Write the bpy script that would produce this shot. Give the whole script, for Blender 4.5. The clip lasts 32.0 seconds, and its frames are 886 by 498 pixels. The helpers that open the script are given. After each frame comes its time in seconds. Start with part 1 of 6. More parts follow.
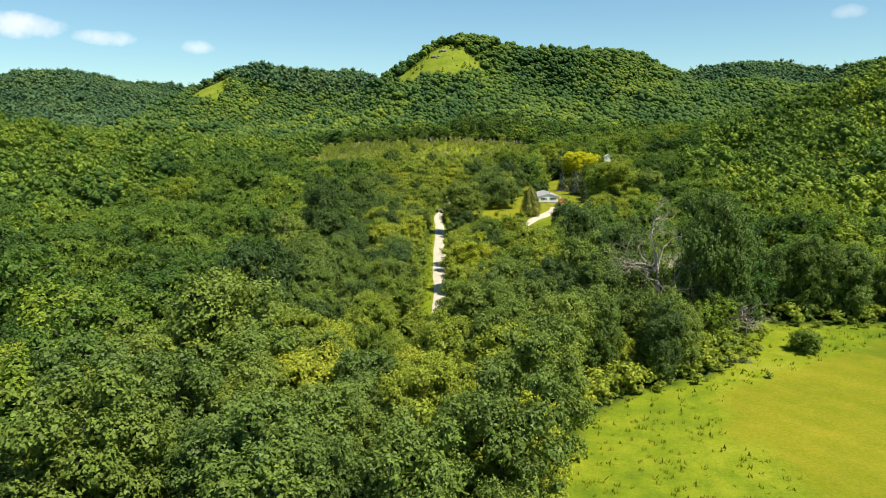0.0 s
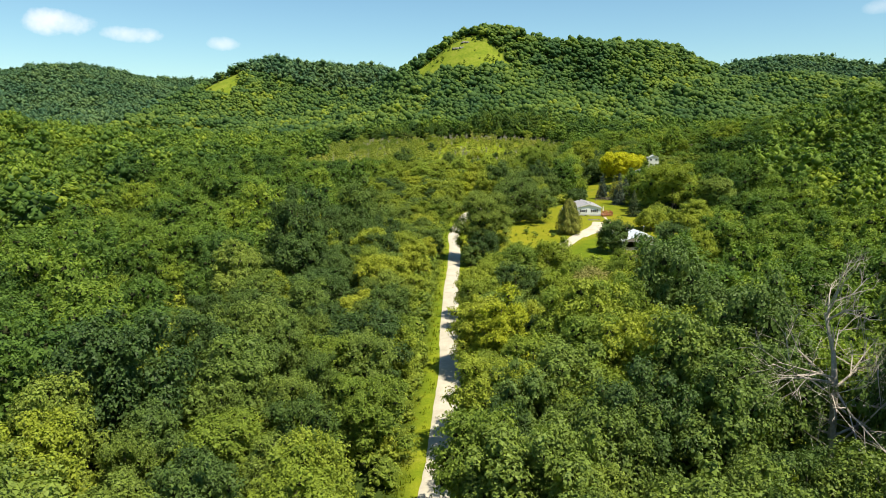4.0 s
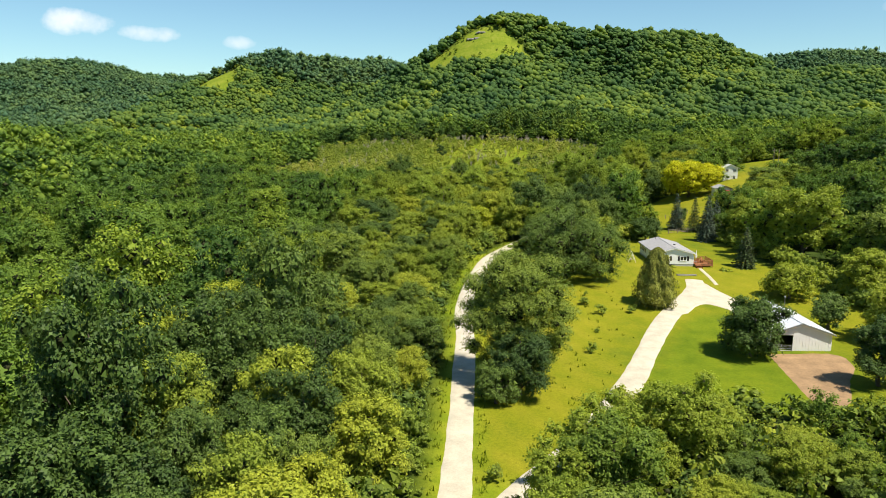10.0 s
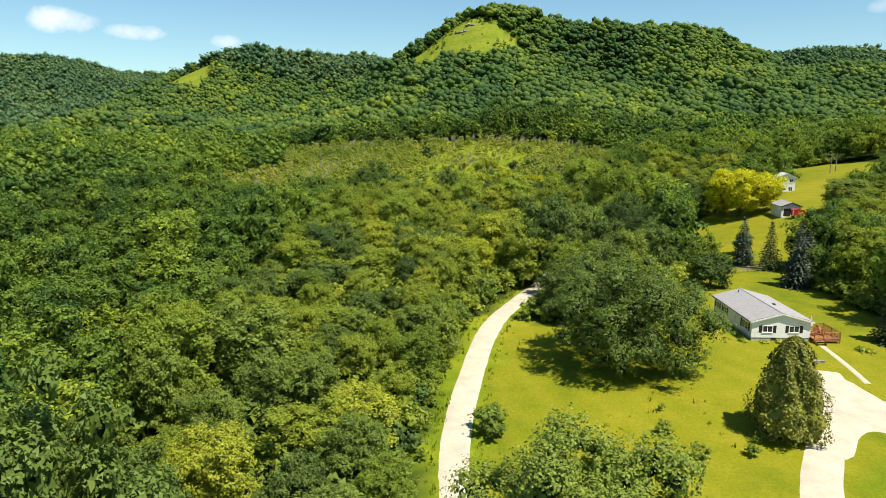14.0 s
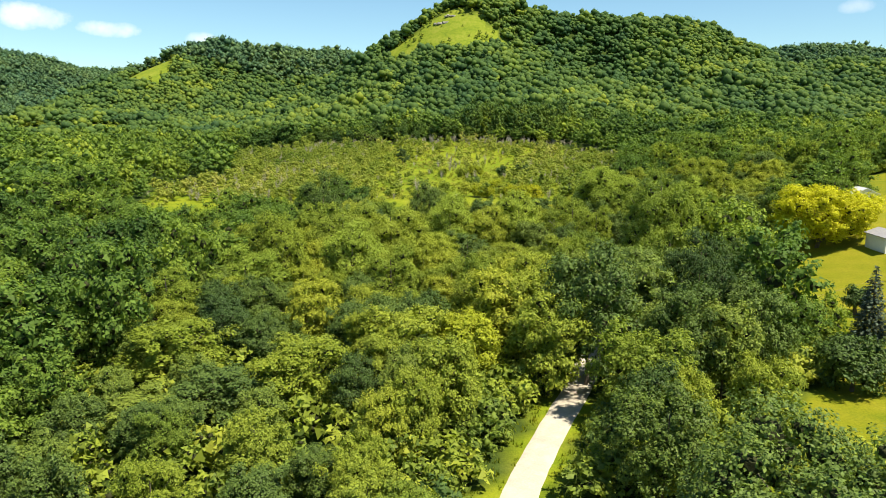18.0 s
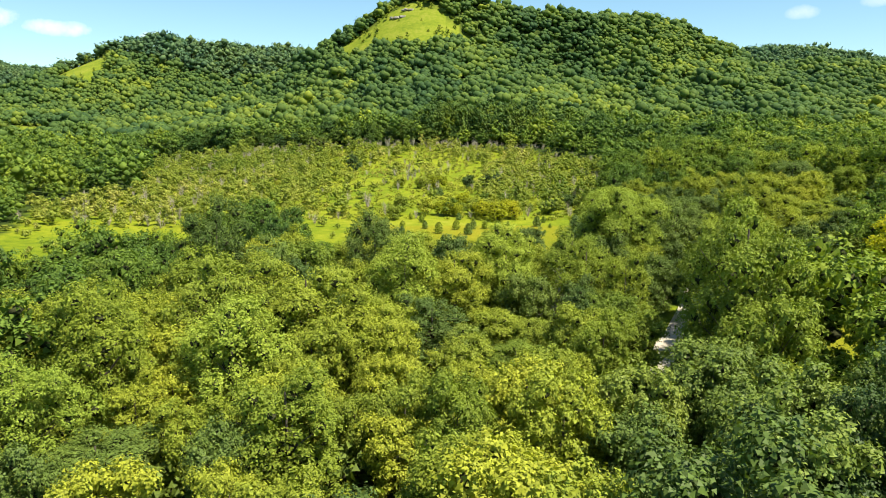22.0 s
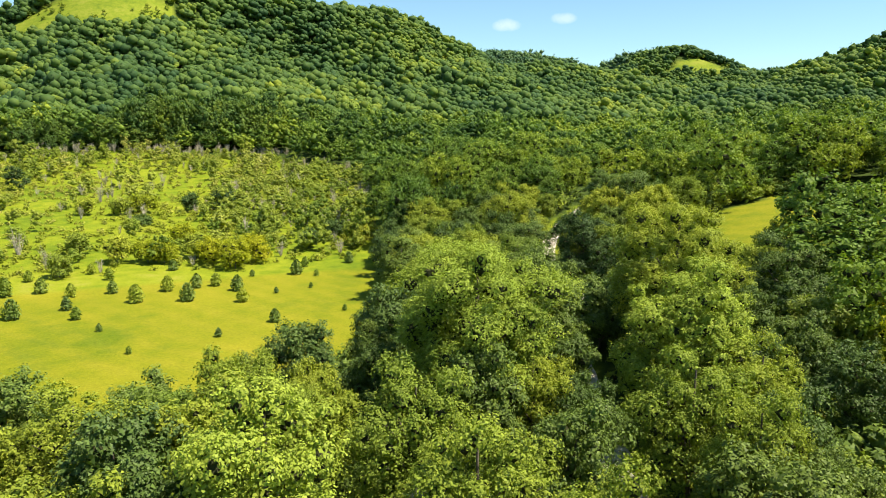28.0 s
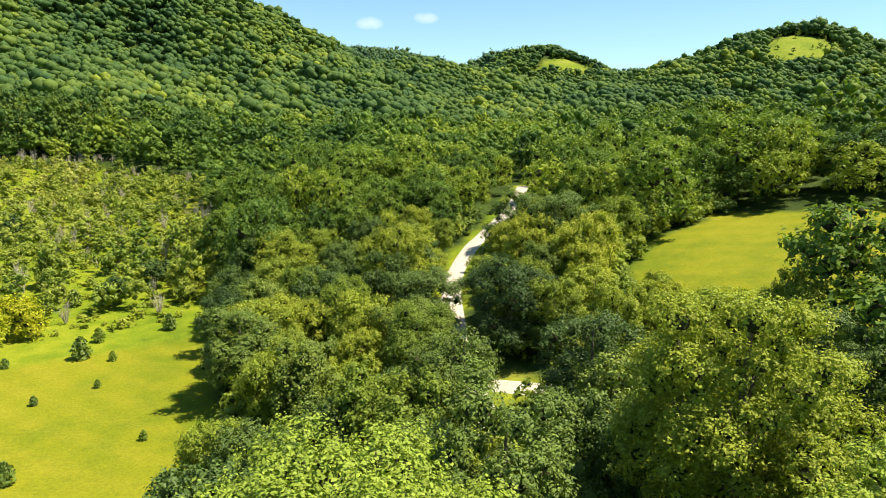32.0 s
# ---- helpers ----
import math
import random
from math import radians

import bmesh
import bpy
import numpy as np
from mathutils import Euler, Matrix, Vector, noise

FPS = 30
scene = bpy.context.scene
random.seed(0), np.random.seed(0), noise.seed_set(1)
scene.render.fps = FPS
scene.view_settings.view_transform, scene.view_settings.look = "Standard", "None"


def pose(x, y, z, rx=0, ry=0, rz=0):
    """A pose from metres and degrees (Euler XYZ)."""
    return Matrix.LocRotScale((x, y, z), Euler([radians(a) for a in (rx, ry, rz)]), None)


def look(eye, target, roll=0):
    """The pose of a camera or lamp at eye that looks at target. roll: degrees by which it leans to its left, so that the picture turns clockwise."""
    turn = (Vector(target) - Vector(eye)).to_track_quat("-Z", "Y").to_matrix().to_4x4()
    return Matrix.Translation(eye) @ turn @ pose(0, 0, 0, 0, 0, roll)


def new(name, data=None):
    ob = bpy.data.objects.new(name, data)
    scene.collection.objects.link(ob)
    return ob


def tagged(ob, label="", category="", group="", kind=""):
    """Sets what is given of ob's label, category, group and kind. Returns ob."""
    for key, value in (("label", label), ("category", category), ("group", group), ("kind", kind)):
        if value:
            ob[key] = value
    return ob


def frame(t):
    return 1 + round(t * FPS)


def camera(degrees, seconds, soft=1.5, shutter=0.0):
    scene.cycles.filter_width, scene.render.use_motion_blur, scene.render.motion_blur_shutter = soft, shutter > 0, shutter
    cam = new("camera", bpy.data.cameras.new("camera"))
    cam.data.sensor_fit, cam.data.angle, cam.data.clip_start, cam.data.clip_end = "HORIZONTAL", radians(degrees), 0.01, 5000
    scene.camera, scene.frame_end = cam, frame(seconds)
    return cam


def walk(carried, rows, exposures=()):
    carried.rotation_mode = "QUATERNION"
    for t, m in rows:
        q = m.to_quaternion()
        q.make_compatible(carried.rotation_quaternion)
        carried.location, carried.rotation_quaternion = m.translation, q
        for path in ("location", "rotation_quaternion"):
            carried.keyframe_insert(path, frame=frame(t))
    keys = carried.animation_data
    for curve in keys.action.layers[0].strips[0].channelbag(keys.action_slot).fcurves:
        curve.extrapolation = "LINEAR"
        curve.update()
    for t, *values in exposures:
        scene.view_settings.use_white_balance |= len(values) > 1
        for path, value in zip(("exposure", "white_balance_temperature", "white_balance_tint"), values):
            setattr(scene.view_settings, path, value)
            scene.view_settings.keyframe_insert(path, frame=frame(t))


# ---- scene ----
cam = camera(65.6, 32.0, soft=0.62)
METRES, EYE, TILT, LEAN, TURN = 360.0, 29.0, -10.0, 0.0, 0.0
ROWS = [
    (0.0, 0.0, 0.0, 0.0, 0.0, 0.0, -0.0),
    (0.5, 0.0009, 0.0155, 0.0028, 0.49, 0.01, -0.11),
    (1.0, 0.0018, 0.0304, 0.0055, 1.38, 0.01, -0.28),
    (1.5, 0.0025, 0.0456, 0.0081, 1.56, 0.01, -0.32),
    (2.0, 0.003, 0.0613, 0.0108, 1.5, -0.0, -0.33),
    (2.5, 0.0034, 0.0774, 0.0134, 1.45, -0.07, -0.34),
    (3.0, 0.0037, 0.0945, 0.016, 1.49, -0.15, -0.38),
    (3.5, 0.0037, 0.1113, 0.0188, 1.62, -0.24, -0.45),
    (5.5, 0.0043, 0.1786, 0.0315, 2.51, -0.33, -0.62),
    (6.0, 0.0043, 0.1958, 0.0344, 2.85, -0.32, -0.72),
    (6.5, 0.0042, 0.2128, 0.0373, 2.94, -0.32, -0.74),
    (7.0, 0.0041, 0.2298, 0.0403, 2.96, -0.34, -0.78),
    (7.5, 0.0038, 0.2479, 0.0436, 2.93, -0.35, -0.76),
    (8.0, 0.0035, 0.2655, 0.0468, 3.07, -0.36, -0.8),
    (8.5, 0.0032, 0.2831, 0.0501, 3.04, -0.35, -0.79),
    (9.0, 0.0028, 0.3008, 0.0532, 3.0, -0.34, -0.8),
    (9.5, 0.0023, 0.3192, 0.0563, 2.97, -0.37, -0.78),
    (10.0, 0.0018, 0.337, 0.0591, 2.94, -0.4, -0.74),
    (10.5, 0.0011, 0.3548, 0.0619, 2.9, -0.45, -0.75),
    (11.0, 0.0004, 0.3723, 0.0645, 2.88, -0.47, -0.73),
    (11.5, -0.0001, 0.3894, 0.0671, 2.86, -0.48, -0.71),
    (12.0, -0.0004, 0.4072, 0.07, 2.74, -0.48, -0.71),
    (12.5, -0.0008, 0.424, 0.0731, 2.66, -0.49, -0.74),
    (13.0, -0.001, 0.4408, 0.0762, 2.54, -0.44, -0.76),
    (13.5, -0.0015, 0.4575, 0.0792, 2.24, -0.43, -0.72),
    (14.0, -0.002, 0.4744, 0.0821, 2.0, -0.43, -0.64),
    (14.5, -0.0025, 0.4907, 0.0848, 1.92, -0.4, -0.63),
    (16.5, -0.0044, 0.5569, 0.0965, 1.36, -0.51, -0.57),
    (17.0, -0.0045, 0.5734, 0.0996, 1.02, -0.51, -0.5),
    (17.5, -0.0048, 0.5896, 0.1026, 0.63, -0.49, -0.43),
    (18.0, -0.0048, 0.6056, 0.1057, 0.27, -0.53, -0.37),
    (18.5, -0.0048, 0.6222, 0.1088, -0.01, -0.56, -0.33),
    (19.0, -0.0047, 0.6377, 0.1116, -0.37, -0.54, -0.25),
    (19.5, -0.0046, 0.6528, 0.1144, -0.77, -0.57, -0.21),
    (20.0, -0.0043, 0.6678, 0.117, -1.49, -0.56, -0.1),
    (20.5, -0.0041, 0.6826, 0.1195, -2.03, -0.51, -0.02),
    (21.0, -0.0036, 0.6978, 0.1222, -2.37, -0.46, 0.03),
    (21.5, -0.003, 0.7122, 0.1246, -2.68, -0.41, 0.06),
    (22.0, -0.0022, 0.7267, 0.1269, -3.0, -0.38, 0.14),
    (22.5, -0.0014, 0.7411, 0.1292, -3.48, -0.36, 0.2),
    (23.0, -0.0006, 0.756, 0.1318, -4.28, -0.37, 0.34),
    (23.5, 0.0003, 0.7701, 0.1343, -5.19, -0.38, 0.48),
    (24.0, 0.0015, 0.7841, 0.1368, -6.4, -0.38, 0.69),
    (24.5, 0.0029, 0.798, 0.1391, -8.26, -0.39, 1.0),
    (25.0, 0.0045, 0.8116, 0.1415, -10.1, -0.43, 1.32),
    (25.5, 0.0064, 0.8256, 0.1439, -12.56, -0.5, 1.7),
    (27.5, 0.0161, 0.8725, 0.1515, -21.26, -0.87, 3.17),
    (28.0, 0.0199, 0.8844, 0.1537, -24.26, -1.03, 3.6),
    (28.5, 0.0241, 0.896, 0.1558, -26.62, -1.19, 3.99),
    (29.0, 0.0287, 0.9075, 0.1578, -28.08, -1.3, 4.21),
    (29.5, 0.0338, 0.9187, 0.1598, -29.71, -1.44, 4.45),
    (30.0, 0.0393, 0.93, 0.1621, -30.58, -1.52, 4.6),
    (30.5, 0.0449, 0.9407, 0.1646, -31.29, -1.6, 4.72),
    (31.0, 0.0509, 0.9513, 0.1671, -32.4, -1.72, 4.89),
    (31.5, 0.0571, 0.9616, 0.1696, -33.94, -1.86, 5.11),
    (32.0, 0.0637, 0.9722, 0.1722, -35.07, -2.0, 5.28),
]
walk(cam, [(t, pose(0, 0, EYE, TILT, LEAN, TURN) @ pose(METRES * x, METRES * y, METRES * z, 90 + pitch, roll, yaw)) for t, x, y, z, yaw, pitch, roll in ROWS],
     [(0.0, 0.65, 6500, 10), (6.0, 0.69, 6530, 10.5), (12.0, 0.65, 6550, 11), (18.0, 0.88, 6620, 12.5), (24.0, 1.05, 6650, 13), (32.0, 1.06, 6660, 13.3)])

# ---- sky and sun ----
SUN_TO = Vector((0.82, -0.57, 0)).normalized() * math.cos(radians(62)) + Vector((0, 0, math.sin(radians(62))))
sun = new("sun", bpy.data.lights.new("sun", "SUN"))
sun.data.energy, sun.data.angle, sun.data.color = 5.0, radians(0.6), (1.0, 0.93, 0.77)
sun.matrix_world = look((0, 0, 400), Vector((0, 0, 400)) - SUN_TO)
world = bpy.data.worlds.new("summer_sky")
scene.world = world
world.use_nodes = True
wt = world.node_tree
wt.nodes.clear()


def wnode(kind, **props):
    n = wt.nodes.new(kind)
    for k, v in props.items():
        n.inputs[k].default_value = v
    return n


sky = wt.nodes.new("ShaderNodeTexSky")
sky.sky_type, sky.sun_disc = "NISHITA", False
sky.sun_elevation, sky.sun_rotation = radians(62), math.atan2(SUN_TO.x, SUN_TO.y)
sky.altitude, sky.air_density, sky.dust_density, sky.ozone_density = 200, 1.0, 0.15, 1.6
geo = wt.nodes.new("ShaderNodeTexCoord")
wnoise = wnode("ShaderNodeTexNoise", Scale=34.0, Detail=6.0, Roughness=0.6)
wt.links.new(geo.outputs["Generated"], wnoise.inputs["Vector"])


def wmath(op, a, b=None, clamp=False):
    n = wt.nodes.new("ShaderNodeMath")
    n.operation, n.use_clamp = op, clamp
    n.inputs[2].default_value = 0.2
    for k, v in enumerate((a, b)):
        if v is None:
            continue
        if isinstance(v, (int, float)):
            n.inputs[k].default_value = v
        else:
            wt.links.new(v, n.inputs[k])
    return n.outputs[0]


def cloud_mask(azimuth, elevation, wide, high, dense):
    """One small fair-weather cloud: a soft oval round a direction, torn by noise."""
    a, e = radians(azimuth), radians(elevation)
    ahead = Vector((math.sin(a) * math.cos(e), math.cos(a) * math.cos(e), math.sin(e)))
    side = Vector((math.cos(a), -math.sin(a), 0))
    up = side.cross(ahead)
    dots = []
    for axis, size in ((side, wide), (up, high)):
        d = wt.nodes.new("ShaderNodeVectorMath")
        d.operation = "DOT_PRODUCT"
        wt.links.new(geo.outputs["Generated"], d.inputs[0])
        d.inputs[1].default_value = axis / math.tan(radians(size))
        dots.append(d.outputs["Value"])
    r2 = wmath("ADD", wmath("MULTIPLY", dots[0], dots[0]), wmath("MULTIPLY", dots[1], dots[1]))
    front = wt.nodes.new("ShaderNodeVectorMath")
    front.operation = "DOT_PRODUCT"
    wt.links.new(geo.outputs["Generated"], front.inputs[0])
    front.inputs[1].default_value = ahead
    torn = wmath("ADD", wmath("SUBTRACT", 1.0, r2), wmath("MULTIPLY", wmath("SUBTRACT", wnoise.outputs["Fac"], 0.5), 2.2))
    m = wmath("SMOOTH_MIN", wmath("MULTIPLY", wmath("ADD", torn, 0.1), 0.8, True), 0.9)
    return wmath("MULTIPLY", wmath("MULTIPLY", m, dense), wmath("GREATER_THAN", front.outputs["Value"], 0.8))


# azimuth (to the right of ahead), elevation, half width, half height, density
CLOUDS = [(-30.2, 6.9, 2.3, 0.9, 0.75), (-25.3, 6.4, 2.0, 0.62, 0.6), (-18.9, 6.0, 1.2, 0.55, 0.5), (29.5, 7.9, 1.1, 0.5, 0.3),
          (61.5, 10.0, 2.2, 0.8, 0.75), (34.0, 8.4, 1.0, 0.42, 0.25), (-38.5, 7.5, 1.3, 0.5, 0.3)]
mask = None
for c in CLOUDS:
    one = cloud_mask(*c)
    mask = one if mask is None else wmath("MAXIMUM", mask, one)
mix = wt.nodes.new("ShaderNodeMix")
mix.data_type = "RGBA"
wt.links.new(mask, mix.inputs["Factor"])
tone = wt.nodes.new("ShaderNodeMix")
tone.data_type, tone.blend_type = "RGBA", "MULTIPLY"
tone.inputs["Factor"].default_value = 1.0
tone.inputs["B"].default_value = (0.80, 1.02, 1.02, 1)
wt.links.new(sky.outputs[0], tone.inputs["A"])
wt.links.new(tone.outputs["Result"], mix.inputs["A"])
mix.inputs["B"].default_value = (9.5, 9.4, 9.2, 1)
back = wnode("ShaderNodeBackground", Strength=0.082)
wt.links.new(mix.outputs["Result"], back.inputs["Color"])
wout = wt.nodes.new("ShaderNodeOutputWorld")
wt.links.new(back.outputs[0], wout.inputs["Surface"])


# ---- materials ----
def material(name):
    m = bpy.data.materials.new(name)
    m.use_nodes = True
    m.node_tree.nodes.clear()
    return m, m.node_tree


def node(tree, kind, links=None, **props):
    n = tree.nodes.new(kind)
    for k, v in props.items():
        n.inputs[k].default_value = v
    for k, v in (links or {}).items():
        tree.links.new(v, n.inputs[k])
    return n


def ramp(tree, fac, stops):
    n = tree.nodes.new("ShaderNodeValToRGB")
    while len(n.color_ramp.elements) < len(stops):
        n.color_ramp.elements.new(0.5)
    for el, (p, c) in zip(n.color_ramp.elements, stops):
        el.position, el.color = p, (*c, 1)
    tree.links.new(fac, n.inputs[0])
    return n.outputs[0]


def mixed(tree, kind, fac, a, b):
    n = tree.nodes.new("ShaderNodeMix")
    n.data_type, n.blend_type = "RGBA", kind
    for key, v in (("Factor", fac), ("A", a), ("B", b)):
        if isinstance(v, (int, float)):
            n.inputs[key].default_value = v
        elif isinstance(v, tuple):
            n.inputs[key].default_value = (*v, 1)
        else:
            tree.links.new(v, n.inputs[key])
    return n.outputs["Result"]


def calc(tree, op, a, b=0.0, clamp=False):
    n = tree.nodes.new("ShaderNodeMath")
    n.operation, n.use_clamp = op, clamp
    for k, v in enumerate((a, b)):
        if isinstance(v, (int, float)):
            n.inputs[k].default_value = v
        else:
            tree.links.new(v, n.inputs[k])
    return n.outputs[0]


def grain(tree, scale, detail=4.0, rough=0.55, stretch=(1, 1, 1)):
    co = tree.nodes.new("ShaderNodeNewGeometry")
    mp = node(tree, "ShaderNodeMapping", {"Vector": co.outputs["Position"]}, Scale=stretch)
    return node(tree, "ShaderNodeTexNoise", {"Vector": mp.outputs[0]}, Scale=scale, Detail=detail, Roughness=rough).outputs["Fac"]


def finish(tree, color, rough=0.8, metal=0.0, bump=None, depth=0.02, spec=0.3):
    s = node(tree, "ShaderNodeBsdfPrincipled", Roughness=rough, Metallic=metal)
    s.inputs["Specular IOR Level"].default_value = spec
    if isinstance(color, tuple):
        s.inputs["Base Color"].default_value = (*color, 1)
    else:
        tree.links.new(color, s.inputs["Base Color"])
    if bump is not None:
        b = node(tree, "ShaderNodeBump", {"Height": bump}, Strength=0.6, Distance=depth)
        tree.links.new(b.outputs[0], s.inputs["Normal"])
    out = tree.nodes.new("ShaderNodeOutputMaterial")
    tree.links.new(s.outputs[0], out.inputs["Surface"])
    return s


def plain(name, color, rough=0.7, metal=0.0, vary=0.15, scale=3.0, depth=0.01, spec=0.3, stretch=(1, 1, 1)):
    """A material with two scales of variation in its tone and a fine relief."""
    m, t = material(name)
    n1, n2 = grain(t, scale, stretch=stretch), grain(t, scale * 9, 3.0, stretch=stretch)
    c = mixed(t, "MULTIPLY", 1.0, color, ramp(t, n1, [(0.25, (1 - vary,) * 3), (0.75, (1 + vary * 0.4,) * 3)]))
    c = mixed(t, "MULTIPLY", 1.0, c, ramp(t, n2, [(0.3, (1 - vary * 0.6,) * 3), (0.7, (1.0,) * 3)]))
    finish(t, c, rough, metal, n2, depth, spec)
    return m


def foliage(name, stops, joined, through_light=0.30, leaf_vary=0.3, gloss=0.12):
    """Leaves: tone by tree, then by leaf, with light through the blade."""
    m, t = material(name)
    if joined:
        tint = node(t, "ShaderNodeAttribute")
        tint.attribute_name = "tint"
        tone = tint.outputs["Fac"]
    else:
        tone = t.nodes.new("ShaderNodeObjectInfo").outputs["Random"]
    leaf = t.nodes.new("ShaderNodeNewGeometry").outputs["Random Per Island"]
    patch = grain(t, 0.35, 2.0)
    tone = calc(t, "ADD", tone, calc(t, "MULTIPLY", calc(t, "SUBTRACT", patch, 0.5), 0.55))
    tone = calc(t, "ADD", tone, calc(t, "MULTIPLY", calc(t, "SUBTRACT", leaf, 0.5), 0.16), True)
    c = ramp(t, tone, stops)
    c = mixed(t, "MULTIPLY", 1.0, c, ramp(t, leaf, [(0.0, (1 - leaf_vary,) * 3), (1.0, (1 + leaf_vary * 0.5,) * 3)]))
    face = node(t, "ShaderNodeBsdfPrincipled", {"Base Color": c}, Roughness=0.55)
    face.inputs["Specular IOR Level"].default_value = gloss
    lit = mixed(t, "MULTIPLY", 1.0, c, (1.2, 1.3, 0.5))
    glow = node(t, "ShaderNodeBsdfTranslucent", {"Color": lit})
    both = node(t, "ShaderNodeMixShader", {1: face.outputs[0], 2: glow.outputs[0]}, Fac=through_light)
    out = t.nodes.new("ShaderNodeOutputMaterial")
    t.links.new(both.outputs[0], out.inputs["Surface"])
    return m


GREENS = [(0.0, (0.080, 0.138, 0.036)), (0.3, (0.146, 0.208, 0.036)), (0.6, (0.215, 0.276, 0.036)), (0.85, (0.270, 0.322, 0.037)), (1.0, (0.318, 0.350, 0.040))]
# blue raised in the hill greens: some distance haze put into the leaf colour
HILL_GREENS = [(0.0, (0.048, 0.104, 0.038)), (0.35, (0.083, 0.150, 0.040)), (0.6, (0.120, 0.190, 0.040)), (0.85, (0.176, 0.240, 0.038)), (1.0, (0.248, 0.300, 0.036))]
M_WOOD_LEAF = foliage("woodland_leaves", GREENS, True)
M_HILL_LEAF = foliage("hillside_leaves", HILL_GREENS, True, 0.34, 0.12, 0.08)
M_VALLEY_LEAF = foliage("valley_leaves", [(0.0, (0.056, 0.112, 0.026)), (0.4, (0.112, 0.188, 0.031)), (0.75, (0.180, 0.258, 0.034)), (1.0, (0.262, 0.325, 0.036))], True, 0.30, 0.25, 0.1)
# bluish green: the haze before the far ridges is painted into these leaves
M_FAR_HAZE_LEAF = foliage("distant_haze_tinted_leaves", [(0.0, (0.050, 0.115, 0.064)), (0.5, (0.092, 0.165, 0.072)), (1.0, (0.148, 0.220, 0.074))], True, 0.28, 0.25, 0.08)
M_LEAF = {
    "maple_tree": foliage("maple_leaves", [(0, (0.146, 0.214, 0.031)), (0.5, (0.224, 0.287, 0.033)), (1, (0.300, 0.342, 0.036))], False),
    "oak_tree": foliage("oak_leaves", [(0, (0.057, 0.104, 0.025)), (0.5, (0.094, 0.150, 0.027)), (1, (0.148, 0.205, 0.030))], False, 0.22, 0.35, 0.2),
    "walnut_tree": foliage("walnut_leaves", [(0, (0.208, 0.268, 0.034)), (0.5, (0.282, 0.332, 0.036)), (1, (0.352, 0.380, 0.038))], False, 0.26),
    "elm_tree": foliage("elm_leaves", [(0, (0.094, 0.152, 0.033)), (0.5, (0.145, 0.210, 0.036)), (1, (0.212, 0.270, 0.039))], False, 0.24, 0.3, 0.2),
    "ash_tree": foliage("light_ash_leaves", [(0, (0.232, 0.315, 0.040)), (0.5, (0.298, 0.372, 0.046)), (1, (0.364, 0.420, 0.048))], False, 0.26),
}
M_ASH = M_LEAF["ash_tree"]
# dark solid crown cores: shade between the boughs is painted into their colour
M_CORE_SHADE = plain("crown_core_shade", (0.050, 0.056, 0.024), 0.95, vary=0.4, scale=2.5, depth=0.05, spec=0.05)
M_YELLOW = foliage("golden_leaves", [(0, (0.40, 0.45, 0.016)), (0.5, (0.48, 0.49, 0.018)), (1, (0.56, 0.53, 0.02))], False, 0.34)
M_SPRUCE = foliage("blue_spruce_needles", [(0, (0.055, 0.085, 0.055)), (0.5, (0.085, 0.120, 0.080)), (1, (0.135, 0.170, 0.120))], False, 0.05, 0.6)
M_PINE = foliage("dark_needles", [(0, (0.035, 0.06, 0.022)), (0.5, (0.055, 0.085, 0.028)), (1, (0.08, 0.11, 0.03))], False, 0.05, 0.6)
M_CEDAR = foliage("cedar_foliage", [(0, (0.125, 0.145, 0.025)), (0.5, (0.17, 0.185, 0.03)), (1, (0.215, 0.22, 0.04))], False, 0.1, 0.6)
M_BARK = plain("bark", (0.16, 0.13, 0.10), 0.9, vary=0.4, scale=4, depth=0.04)
M_DEADWOOD = plain("bleached_deadwood", (0.46, 0.40, 0.33), 0.9, vary=0.35, scale=5, depth=0.03)


